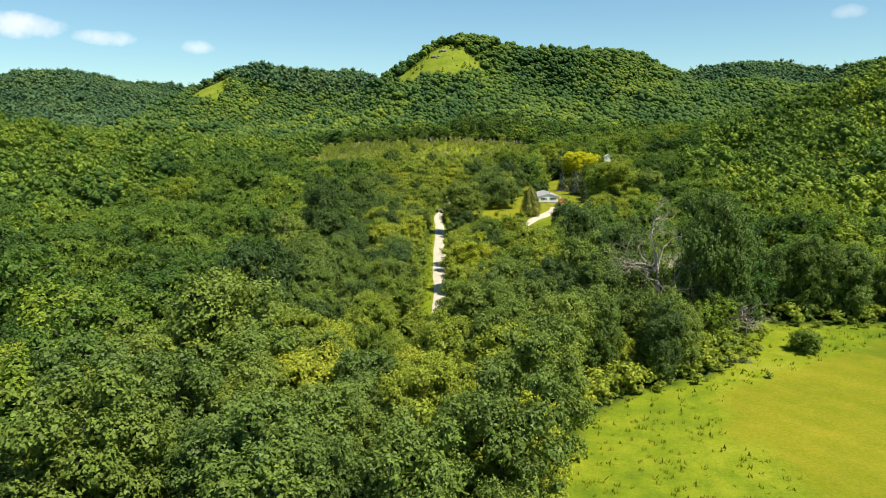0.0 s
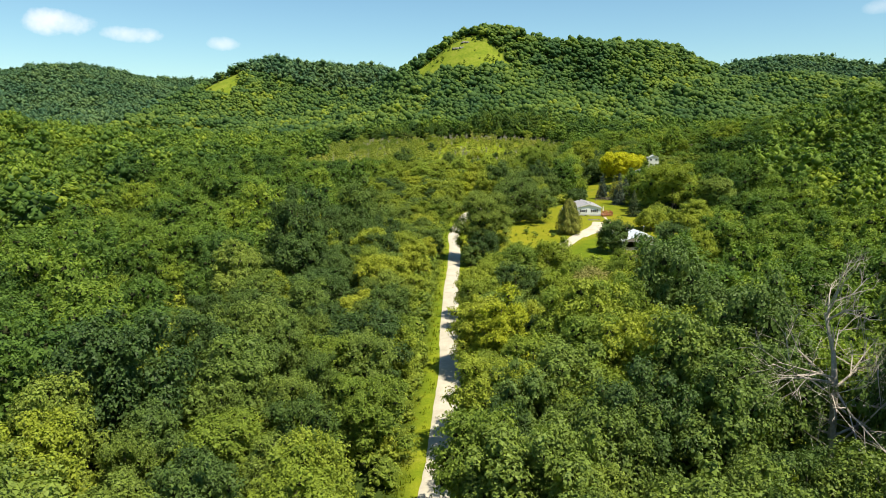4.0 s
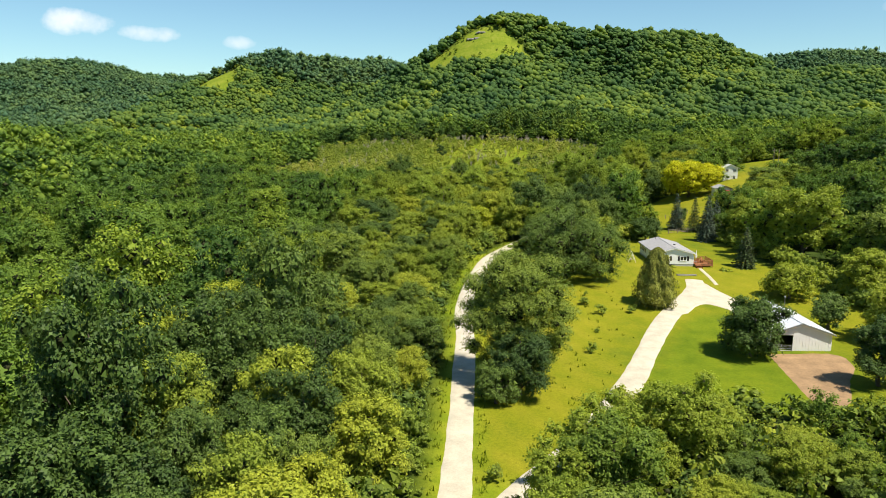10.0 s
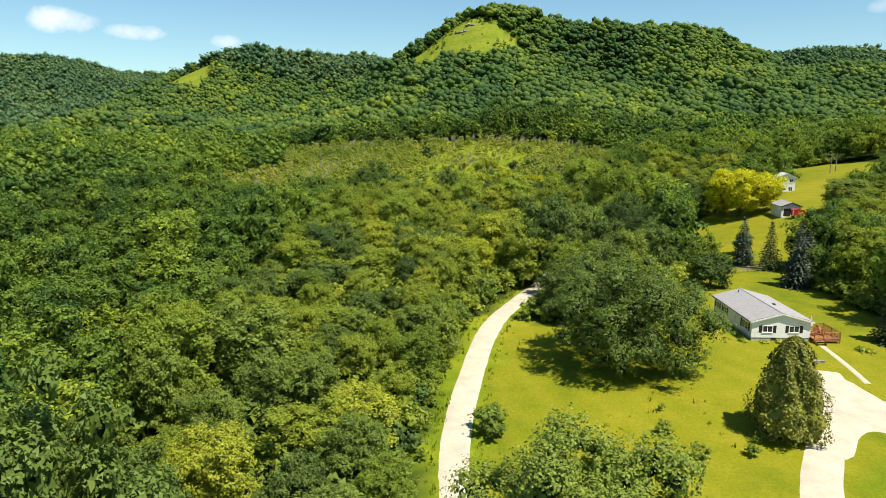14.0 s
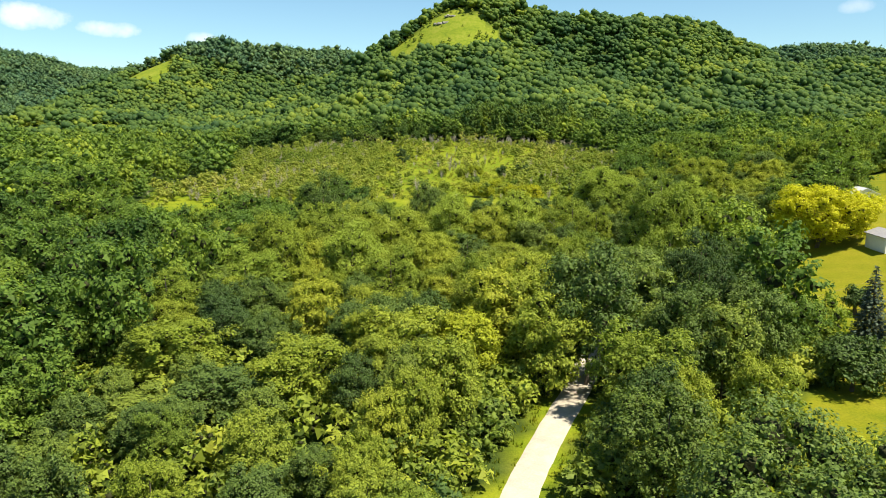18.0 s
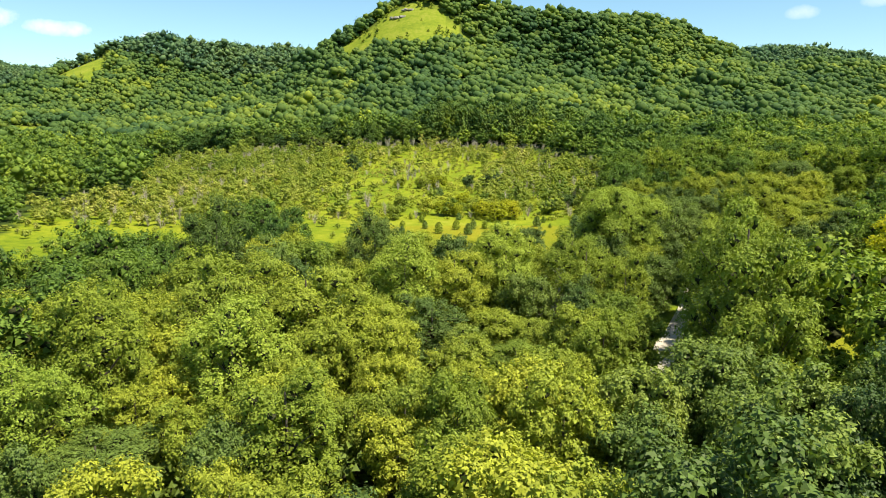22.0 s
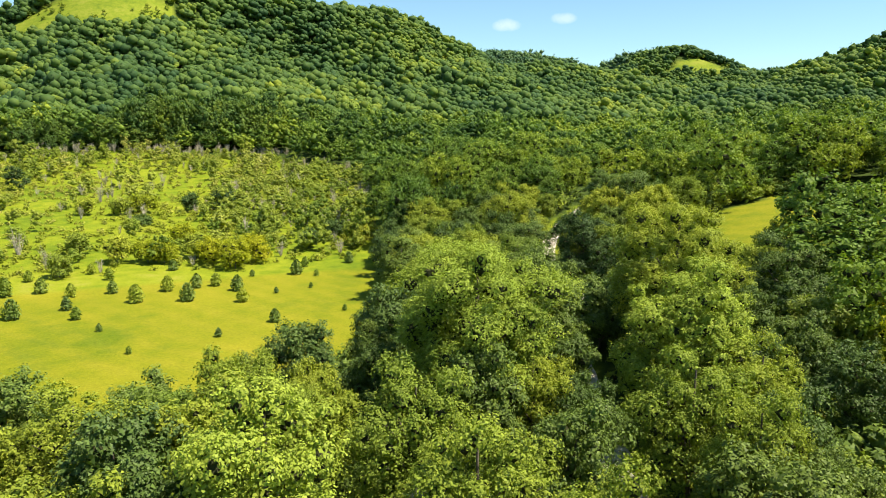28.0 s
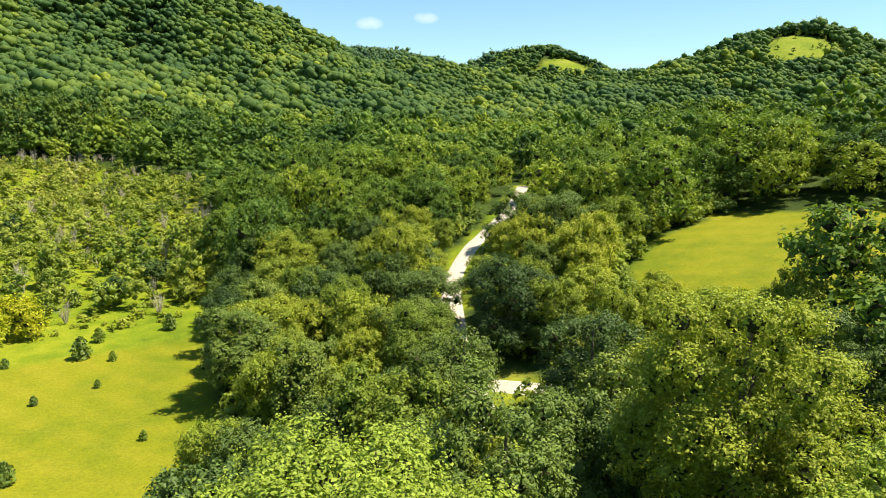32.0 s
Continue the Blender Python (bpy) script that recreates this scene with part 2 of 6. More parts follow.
def ground_material():
    m, t = material("ground_cover")
    woods = node(t, "ShaderNodeAttribute")
    woods.attribute_name = "woods"
    mown = node(t, "ShaderNodeAttribute")
    mown.attribute_name = "mown"
    big, mid, fine = grain(t, 0.035, 3), grain(t, 0.35, 4), grain(t, 3.5, 4, 0.7)
    hill = node(t, "ShaderNodeAttribute")
    hill.attribute_name = "hill"
    rough = ramp(t, calc(t, "ADD", calc(t, "MULTIPLY", big, 0.5), calc(t, "MULTIPLY", mid, 0.5)),
                 [(0.30, (0.078, 0.130, 0.008)), (0.45, (0.148, 0.198, 0.009)), (0.58, (0.215, 0.245, 0.014)), (0.75, (0.275, 0.265, 0.045))])
    lawn = ramp(t, calc(t, "ADD", calc(t, "MULTIPLY", big, 0.7), calc(t, "MULTIPLY", mid, 0.3)),
                [(0.32, (0.088, 0.138, 0.007)), (0.48, (0.180, 0.192, 0.009)), (0.66, (0.240, 0.226, 0.014))])
    dry = ramp(t, calc(t, "ADD", calc(t, "MULTIPLY", grain(t, 0.06, 4), 0.55), calc(t, "MULTIPLY", mid, 0.45)), [(0.32, (0.098, 0.150, 0.014)), (0.5, (0.168, 0.212, 0.018)), (0.68, (0.235, 0.245, 0.040))])
    rough = mixed(t, "MIX", hill.outputs["Fac"], rough, dry)
    co = t.nodes.new("ShaderNodeNewGeometry")
    turn = node(t, "ShaderNodeMapping", {"Vector": co.outputs["Position"]}, Rotation=(0, 0, radians(-32)))
    wave = node(t, "ShaderNodeTexWave", {"Vector": turn.outputs[0]}, Scale=0.07, Distortion=9.0, Detail=2.0)
    wave.inputs["Detail Scale"].default_value = 0.4
    lawn = mixed(t, "MULTIPLY", 1.0, lawn, ramp(t, wave.outputs["Fac"], [(0.2, (0.97, 0.99, 0.95)), (0.9, (1.06, 1.03, 1.2))]))
    lush = node(t, "ShaderNodeAttribute")
    lush.attribute_name = "lush"
    lawn = mixed(t, "MIX", lush.outputs["Fac"], lawn, ramp(t, calc(t, "ADD", calc(t, "MULTIPLY", big, 0.5), calc(t, "MULTIPLY", mid, 0.5)), [(0.35, (0.092, 0.140, 0.006)), (0.5, (0.132, 0.176, 0.008)), (0.66, (0.180, 0.204, 0.010))]))
    c = mixed(t, "MIX", mown.outputs["Fac"], rough, lawn)
    litter = ramp(t, mid, [(0.3, (0.022, 0.040, 0.008)), (0.7, (0.055, 0.085, 0.014))])
    c = mixed(t, "MIX", woods.outputs["Fac"], c, litter)
    c = mixed(t, "MULTIPLY", 1.0, c, ramp(t, fine, [(0.3, (0.72, 0.76, 0.7)), (0.7, (1.1, 1.08, 1.0))]))
    finish(t, c, 0.95, 0, fine, 0.12, 0.1)
    return m


M_GROUND = ground_material()
M_GRAVEL = plain("pale_gravel", (0.52, 0.47, 0.37), 0.95, vary=0.22, scale=0.6, depth=0.03)
M_SIDING = plain("white_siding", (0.80, 0.80, 0.79), 0.5, vary=0.06, scale=1.2)
M_METAL_ROOF = plain("white_metal_roof", (0.72, 0.75, 0.78), 0.35, 0.2, vary=0.08, scale=0.8)
M_SHINGLE = plain("grey_shingles", (0.33, 0.325, 0.335), 0.9, vary=0.2, scale=2.5, depth=0.02)

# ---- the lie of the land ----
HILLS = [
    (15, 943, 122.8, 105, 192, 0.042), (80, 891, 99.5, 184, 50, 0.119), (189, 985, 112.1, 125, 172, 0.057),
    (272, 995, 90.4, 85, 195, -0.088), (-74, 939, 63.9, 92, 158, 0.115), (-288, 1136, 109.7, 123, 186, -0.611),
    (-148, 1172, 98.7, 130, 158, 0.027), (-760, 1397, 120.8, 272, 327, -0.168), (-1099, 2504, 161.9, 601, 300, 0.008),
    (630, 1454, 134.1, 343, 317, -0.068), (651, 1031, 108.9, 118, 163, 0.113), (698, 648, 111.9, 191, 240, 0.406),
    (230, 310, 40.0, 80, 130, 0.0), (-270, 340, 28.0, 100, 110, 0.0), (1250, 1354, 123.0, 301, 300, 0.0),
    (423, 983, 74.1, 150, 225, -0.008), (-315, 850, 17.0, 105, 75, 0.0),
]


def sstep(a, b, v):
    t = np.clip((v - a) / (b - a), 0, 1)
    return t * t * (3 - 2 * t)


def height(x, y):
    """Height of the ground: a valley floor that climbs a little, and rounded bluffs."""
    x, y = np.asarray(x, float), np.asarray(y, float)
    z = -2.4 + 3.3 * sstep(213, 265, y) + 1.0 * sstep(300, 420, y) + 4.0 * sstep(420, 560, y)
    z = z + 6.5 * sstep(44, 90 + 25 * sstep(360, 400, y), x) * sstep(285, 335, y)
    far, near = 0, 0
    for cx, cy, h, a, b, th in HILLS:
        c, s = math.cos(th), math.sin(th)
        u, v = (x - cx) * c + (y - cy) * s, -(x - cx) * s + (y - cy) * c
        q = (u / a) ** 2 + (v / b) ** 2
        k = h ** 3 * np.exp(-3 * q / (1 + 0.12 * q))
        if cy > 600:
            far = far + k
        else:
            near = near + k
    return z + (far * sstep(500, 720, y) ** 3 + near * sstep(40, 130, np.abs(x)) ** 3) ** (1 / 3)


def hz(x, y):
    return float(height(x, y))


ROAD = [(-9, -60), (-6, 30), (-3.5, 82), (-1.2, 98), (-0.4, 127), (-1, 160), (-1, 214), (-1.6, 232), (0, 249), (3.2, 266), (8, 280), (14, 295),
        (22, 322), (30, 343), (35, 352), (41, 363), (52, 384), (64, 408), (79, 432), (91, 444), (101, 451), (116, 462), (140, 485)]
DRIVE = [(-0.5, 168), (5, 178), (12.5, 190), (19, 203), (24.3, 216), (30, 229), (35.5, 238.5), (39.5, 245), (41, 250.5)]
SPUR = [(38.5, 240), (41, 239.2), (43.6, 236.6), (46.5, 231)]
FARM_LANE = [(64, 408), (66, 404.5), (68, 401), (69.5, 398)]
MEADOW = [(8, 30), (8.5, 55), (15, 71), (23, 78), (32, 83), (39, 88), (51, 109), (59, 107), (70, 106), (120, 112), (150, 60), (150, 0), (8, 0)]
CROP = [(30, 45), (33, 61), (29.5, 68), (34, 78), (50, 89), (65, 98), (120, 104), (150, 60), (150, 0), (30, 0)]
LUSH = [(12, 182), (17, 194), (22, 206), (27, 217), (32, 227), (36.5, 233), (41, 231), (41, 216), (39.5, 206), (38.5, 197), (30, 196), (22, 193)]
YARD = [(1.6, 181), (8, 180), (20, 194), (30, 197), (41, 194), (52, 197), (60, 212), (63, 235), (60, 258), (58, 275), (58, 290), (60, 301), (66, 311), (76, 320),
        (90, 338), (116, 352), (135, 378), (140, 405), (128, 424), (108, 421), (96, 415), (86, 404), (92, 390), (90, 372), (80, 362), (62, 358), (50, 345),
        (46, 325), (45, 312), (46, 300), (36, 290), (30, 280), (20, 266), (12, 266), (6, 268), (2.5, 250)]
FIELD = [(-14, 386), (6, 381), (18, 383), (28, 390), (37, 405), (44, 425), (48, 440), (58, 470), (72, 520), (84, 578), (60, 618), (17, 634), (-33, 634), (-79, 640),
         (-125, 622), (-112, 560), (-88, 500), (-104, 462), (-94, 430), (-90, 392), (-62, 374), (-42, 380), (-38, 402), (-46, 420), (-38, 428), (-24, 424), (-22, 412)]
PRAIRIES = [
    [(20, 871), (-14, 884), (-30, 868), (-62, 858), (-48, 836), (-23, 824), (29, 806), (51, 834), (39, 855)],
    [(-366, 1012), (-372, 1060), (-340, 1092), (-326, 1076), (-313, 1024), (-320, 998)],
    [(251, 866), (258, 846), (244, 838)],
    [(592, 976), (619, 992), (650, 985), (680, 942), (628, 928)],
    [(566, 678), (641, 712), (668, 668), (641, 644), (583, 656)],
    [(-392, 800), (-384, 842), (-305, 850), (-266, 824), (-272, 792), (-330, 780)],
]


def inside(poly, x, y):
    """Even-odd test of many points against one outline."""
    x, y = np.asarray(x, float), np.asarray(y, float)
    hit = np.zeros(x.shape, bool)
    for (x0, y0), (x1, y1) in zip(poly, poly[1:] + poly[:1]):
        if y0 != y1:
            hit ^= ((y0 > y) != (y1 > y)) & (x < (x1 - x0) * (y - y0) / (y1 - y0) + x0)
    return hit


def to_line(line, x, y):
    """Distance of many points to a polyline."""
    x, y = np.asarray(x, float), np.asarray(y, float)
    best = np.full(x.shape, 1e9)
    for (x0, y0), (x1, y1) in zip(line, line[1:]):
        dx, dy = x1 - x0, y1 - y0
        t = np.clip(((x - x0) * dx + (y - y0) * dy) / (dx * dx + dy * dy), 0, 1)
        best = np.minimum(best, np.hypot(x - x0 - t * dx, y - y0 - t * dy))
    return best


def open_ground(x, y, margin=0.0):
    """True where no woodland stands."""
    shade = (y < 80) | ((y > 286) & (y < 336)) | ((y > 366) & (y < 424))
    o = to_line(ROAD, x, y) < np.where(shade, 0.9, np.where((x < 0) & (y < 290), 3.8, 2.6)) + margin
    for line, w in ((DRIVE, 3.2), (FARM_LANE, 2.2)):
        o |= to_line(line, x, y) < w + margin
    for poly in [MEADOW, YARD, FIELD] + PRAIRIES:
        o |= inside(poly, x, y)
        if margin > 0:
            o |= to_line(poly + poly[:1], x, y) < margin
    return o


def raw_mesh(name, verts, tris, mats, tint=None, which=None, smooth=False):
    """A mesh from arrays of points and triangles."""
    me = bpy.data.meshes.new(name)
    n = len(tris)
    me.vertices.add(len(verts))
    me.vertices.foreach_set("co", np.ascontiguousarray(verts, np.float32).ravel())
    me.loops.add(3 * n)
    me.loops.foreach_set("vertex_index", np.ascontiguousarray(tris, np.int32).ravel())
    me.polygons.add(n)
    me.polygons.foreach_set("loop_start", np.arange(0, 3 * n, 3, dtype=np.int32))
    me.update(calc_edges=True)
    if which is not None:
        me.polygons.foreach_set("material_index", np.ascontiguousarray(which, np.int32))
    me.polygons.foreach_set("use_smooth", np.full(n, smooth))
    if tint is not None:
        me.attributes.new("tint", "FLOAT", "FACE").data.foreach_set("value", np.ascontiguousarray(tint, np.float32))
    for m in mats:
        me.materials.append(m)
    return me


def axis(stops):
    out = []
    for (a, step), (b, _) in zip(stops, stops[1:]):
        out += list(np.linspace(a, b, max(1, round((b - a) / step)), endpoint=False))
    return np.array(out + [stops[-1][0]])


GX = axis([(-4200, 150), (-1500, 40), (-420, 14), (-130, 2.6), (200, 10), (420, 25), (1000, 60), (1600, 150), (4200, 1)])
GY = axis([(-400, 30), (-60, 8), (30, 2.6), (520, 6), (740, 12), (1200, 30), (2000, 120), (4600, 1)])
gx, gy = np.meshgrid(GX, GY)
gzz = height(gx, gy)
nx, ny = len(GX), len(GY)
idx = np.arange(nx * ny).reshape(ny, nx)
a, b, c, d = idx[:-1, :-1].ravel(), idx[:-1, 1:].ravel(), idx[1:, 1:].ravel(), idx[1:, :-1].ravel()
gme = raw_mesh("ground", np.stack([gx.ravel(), gy.ravel(), gzz.ravel()], 1), np.concatenate([np.stack([a, b, c], 1), np.stack([a, c, d], 1)]), [M_GROUND], smooth=True)
gme.attributes.new("woods", "FLOAT", "POINT").data.foreach_set("value", (~open_ground(gx.ravel(), gy.ravel())).astype(np.float32))
mown = inside(CROP, gx.ravel(), gy.ravel()) | (inside(YARD, gx.ravel(), gy.ravel()) & (to_line(DRIVE, gx.ravel(), gy.ravel()) > 0)) | (inside(FIELD, gx.ravel(), gy.ravel()) & (gy.ravel() < 442) & (gx.ravel() > -14))
gme.attributes.new("mown", "FLOAT", "POINT").data.foreach_set("value", mown.astype(np.float32))
gme.attributes.new("lush", "FLOAT", "POINT").data.foreach_set("value", inside(LUSH, gx.ravel(), gy.ravel()).astype(np.float32))
gme.attributes.new("hill", "FLOAT", "POINT").data.foreach_set("value", (gy.ravel() > 640).astype(np.float32))
ground = tagged(new("ground", gme), "valley floor of mown grass, meadow and leaf litter below wooded bluffs", "ground", kind="structure")


def spline(points, step):
    """Points along a smooth curve through the given ones."""
    p = [Vector((*q, 0)) for q in points]
    p = [2 * p[0] - p[1]] + p + [2 * p[-1] - p[-2]]
    out = []
    for k in range(1, len(p) - 2):
        n = max(2, int((p[k + 1] - p[k]).length / step))
        for j in range(n):
            t = j / n
            out.append(0.5 * (2 * p[k] + (p[k + 1] - p[k - 1]) * t + (2 * p[k - 1] - 5 * p[k] + 4 * p[k + 1] - p[k + 2]) * t * t
                              + (3 * p[k] - p[k - 1] - 3 * p[k + 1] + p[k + 2]) * t ** 3))
    out.append(p[-2])
    return out


def track(name, line, wide, label, lift=0.08):
    """A gravel track: crowned in the middle, with ragged edges that dip into the grass."""
    pts = spline(line, 1.4)
    rng = np.random.default_rng(5)
    verts, tris, n = [], [], 7
    for k, p in enumerate(pts):
        d = (pts[min(k + 1, len(pts) - 1)] - pts[max(k - 1, 0)]).normalized()
        side = Vector((d.y, -d.x, 0))
        w0, w1 = wide * (1 + 0.05 * math.sin(k * 0.31) + rng.uniform(-0.035, 0.035)), wide * (1 + 0.05 * math.sin(k * 0.23 + 2) + rng.uniform(-0.035, 0.035))
        for j in range(n):
            u = -1 + 2 * j / (n - 1)
            q = p + side * u * (w0 if u < 0 else w1)
            verts.append((q.x, q.y, hz(q.x, q.y) + lift * (1.2 - 1.6 * u ** 6) + rng.uniform(-0.008, 0.008)))
    for k in range(len(pts) - 1):
        for j in range(n - 1):
            i = k * n + j
            tris += [(i, i + 1, i + n + 1), (i, i + n + 1, i + n)]
    return tagged(new(name, raw_mesh(name, np.array(verts), np.array(tris), [M_GRAVEL], smooth=True)), label, "road", kind="structure")


track("road", ROAD, 1.55, "pale gravel lane through the woods with grass verges")
track("driveway", DRIVE, 1.75, "pale gravel driveway curving up to the white house", 0.1)
track("driveway_spur", SPUR, 2.6, "wide gravel apron in front of the white shed", 0.12)
track("farm_lane", FARM_LANE, 1.4, "narrow gravel farm lane in tree shade", 0.1)


# ---- trees ----
def thing(name, place, label, category, group="", kind=""):
    ob = new(name)
    ob.matrix_world = place
    return tagged(ob, label, category, group, kind)


def ico(sub):
    bm = bmesh.new()
    bmesh.ops.create_icosphere(bm, subdivisions=sub, radius=1)
    bm.verts.ensure_lookup_table()
    v, f = np.array([w.co[:] for w in bm.verts]), np.array([[w.index for w in g.verts] for g in bm.faces])
    bm.free()
    return v, f


ICO0, ICO1, ICO2 = ico(1), ico(2), ico(3)
OCTA = (np.array([(1, 0, 0), (0, 1, 0), (-1, 0, 0), (0, -1, 0), (0, 0, 1), (0, 0, -1)], float),
        np.array([(0, 1, 4), (1, 2, 4), (2, 3, 4), (3, 0, 4), (1, 0, 5), (2, 1, 5), (3, 2, 5), (0, 3, 5)]))


def unit(v):
    return v / np.linalg.norm(v, axis=-1, keepdims=True)


def leaf_tris(pos, nrm, size, rng, kite=False):
    """Small leaf clumps: one bent blade each, at pos, facing nrm."""
    n = len(pos)
    t = unit(np.cross(nrm, unit(rng.normal(size=(n, 3)))))
    b = np.cross(nrm, t)
    s = (size * rng.uniform(0.6, 1.35, n))[:, None]
    if kite:
        sag = nrm * s * rng.uniform(-0.25, 0.1, n)[:, None]
        v = np.stack([pos - t * s * 0.75 + sag, pos + b * s * 0.48, pos + t * s * 0.8 + sag, pos - b * s * 0.48], 1).reshape(-1, 3)
        k = np.arange(n)[:, None] * 4
        return v, np.concatenate([k + [0, 1, 3], k + [1, 2, 3]])
    v = np.stack([pos - t * s * 0.7 - b * s * 0.45, pos + t * s * 0.7 - b * s * 0.35, pos + b * s * 0.85], 1).reshape(-1, 3)
    return v, np.arange(3 * n).reshape(n, 3)


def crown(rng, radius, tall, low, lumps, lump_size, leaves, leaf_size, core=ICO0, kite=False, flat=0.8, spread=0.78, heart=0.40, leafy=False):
    """A broadleaf crown: boughs set round a dome, each a solid core under a coat of leaf tufts; unless leafy, the core
    is dark, the bough's inner shade put into its colour. Points, triangles, and the material of each: leaf or dark
    core.
    """
    k = np.arange(lumps) + 0.5
    zc = 1 - 1.8 * k / lumps
    ring, turn = np.sqrt(np.clip(1 - zc * zc, 0, 1)), k * 2.39996 + rng.uniform(0, 6.28)
    ring = ring ** 0.7
    d = np.stack([ring * np.cos(turn), ring * np.sin(turn), zc], 1) + rng.normal(size=(lumps, 3)) * 0.13
    squeeze = 1 + 0.16 * np.sin(turn * 2 + rng.uniform(0, 6.28)) + 0.10 * np.sin(turn * 3 + rng.uniform(0, 6.28))
    reach = rng.uniform(0.66, 1.0, lumps) * spread * (1 + (squeeze - 1) * (1 - np.clip(zc, 0, 1) ** 2)) * (1 - 0.14 * np.clip(zc, 0, 1) ** 4)
    heart_z = low + tall * 0.46
    mid = d * reach[:, None] * [radius, radius, tall * 0.52] + [0, 0, heart_z]
    r = radius * lump_size * rng.uniform(0.6, 1.35, lumps)
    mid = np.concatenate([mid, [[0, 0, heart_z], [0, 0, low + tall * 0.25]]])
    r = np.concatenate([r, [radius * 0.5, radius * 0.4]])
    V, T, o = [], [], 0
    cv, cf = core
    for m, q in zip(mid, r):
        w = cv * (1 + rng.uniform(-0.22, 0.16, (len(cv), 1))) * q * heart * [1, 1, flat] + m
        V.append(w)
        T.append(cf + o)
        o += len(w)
    core_count = sum(len(t) for t in T)
    per = 9 if leaves > 400 else 3
    n = int(leaves * (2.6 if lumps > 20 else 2.2) / per)
    which = rng.choice(lumps, n, p=r[:lumps] ** 2 / (r[:lumps] ** 2).sum())
    out = unit(mid[which] - [0, 0, low + tall * 0.3] + 1e-4)
    dirs = unit(unit(rng.normal(size=(n, 3))) + out * 0.45 + [0, 0, 0.5])
    pos = mid[which] + dirs * r[which][:, None] * (0.80 + 0.45 * rng.random((n, 1)) ** 1.4) * [1, 1, flat]
    deep = np.zeros(n)
    for j in range(len(mid)):
        deep += ((np.linalg.norm((pos - mid[j]) / [1, 1, flat], axis=1) < r[j] * 0.78) & (which != j))
    tuft = np.repeat(np.where(deep == 0)[0], per)[:leaves]
    fan = unit(rng.normal(size=(len(tuft), 3)) + [0, 0, 0.45])
    spot = pos[tuft] + (fan + dirs[tuft] * rng.uniform(-0.9, 0.7, (len(tuft), 1))) * leaf_size * (1.6 if per == 9 else 0.8)
    nrm = unit(fan * 0.45 + dirs[tuft] * 0.65 + rng.normal(size=(len(tuft), 3)) * 0.38 + [0, 0, 0.35])
    lv, lt = leaf_tris(spot, nrm, leaf_size, rng, kite)
    V.append(lv)
    T.append(lt + o)
    if not leafy:
        # larger sprays deeper in each bough, in the shade of the outer leaves
        n = int(leaves * 0.36)
        at = rng.choice(len(mid), n, p=r ** 2 / (r ** 2).sum())
        dirs = unit(unit(rng.normal(size=(n, 3))) + [0, 0, 0.35])
        iv, it = leaf_tris(mid[at] + dirs * r[at][:, None] * rng.uniform(0.45, 0.78, (n, 1)) * [1, 1, flat], unit(dirs + rng.normal(size=(n, 3)) * 0.4), leaf_size * 1.7, rng, kite)
        V.append(iv)
        T.append(it + o + len(lv))
    T = np.concatenate(T)
    return np.concatenate(V), T, ((np.arange(len(T)) < core_count) & (not leafy)).astype(np.int32)


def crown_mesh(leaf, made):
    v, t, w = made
    return raw_mesh("crown", v, t, [leaf, M_CORE_SHADE], which=w)


def limb(a, b, r0, r1, sides=5):
    """A tapered round limb from a to b."""
    a, b = np.array(a, float), np.array(b, float)
    d = unit(b - a)
    s = unit(np.cross(d, [0.31, 0.95, 0.05]))
    t = np.cross(d, s)
    ang = np.arange(sides) / sides * 2 * math.pi
    ring = np.cos(ang)[:, None] * s + np.sin(ang)[:, None] * t
    v = np.concatenate([a + ring * r0, b + ring * r1])
    k = np.arange(sides)
    j = (k + 1) % sides
    return v, np.concatenate([np.stack([k, j, j + sides], 1), np.stack([k, j + sides, k + sides], 1)])


def join(pieces):
    V, T, o = [], [], 0
    for v, t in pieces:
        V.append(v)
        T.append(t + o)
        o += len(v)
    return np.concatenate(V), np.concatenate(T)


def trunk(rng, tall, top, radius, spread, limbs=5):
    """A trunk with a slight bend and forking limbs that reach into the crown."""
    bend = rng.uniform(-0.25, 0.25, 2)
    knee = np.array([bend[0], bend[1], tall * 0.55])
    tip = np.array([bend[1], bend[0], top])
    out = [limb((0, 0, -0.4), knee, radius, radius * 0.75, 6), limb(knee, tip, radius * 0.75, radius * 0.3, 6)]
    for k in range(limbs):
        a = rng.uniform(0, 6.28)
        base = knee + (tip - knee) * rng.uniform(0, 0.6)
        end = base + np.array([math.cos(a) * spread, math.sin(a) * spread, rng.uniform(0.5, 1.1) * spread]) * rng.uniform(0.5, 0.8)
        out.append(limb(base, end, radius * 0.4, radius * 0.1, 4))
    return join(out)


# kind: radius, crown height, height of the crown's foot, boughs, bough size, leaves, leaf size, flatness, label
KINDS = {
    "maple_tree": (4.4, 10.8, 0.4, 44, 0.26, 10200, 0.148, 0.85, "leafy green maple tree with a rounded crown in the woods"),
    "oak_tree": (4.6, 10.8, 0.3, 48, 0.25, 10600, 0.148, 0.8, "dark green oak tree with a broad lobed crown in the woods"),
    "walnut_tree": (4.2, 10.0, 0.3, 40, 0.28, 9600, 0.15, 0.7, "yellow-green walnut tree with feathery foliage in the woods"),
    "elm_tree": (4.0, 10.6, 0.2, 42, 0.27, 9600, 0.146, 0.95, "upright green elm tree with a dense crown in the woods"),
    "ash_tree": (4.4, 10.6, 0.3, 44, 0.26, 10200, 0.148, 0.75, "bright light green ash tree with a full crown in the woods"),
}
LIBRARY = {}
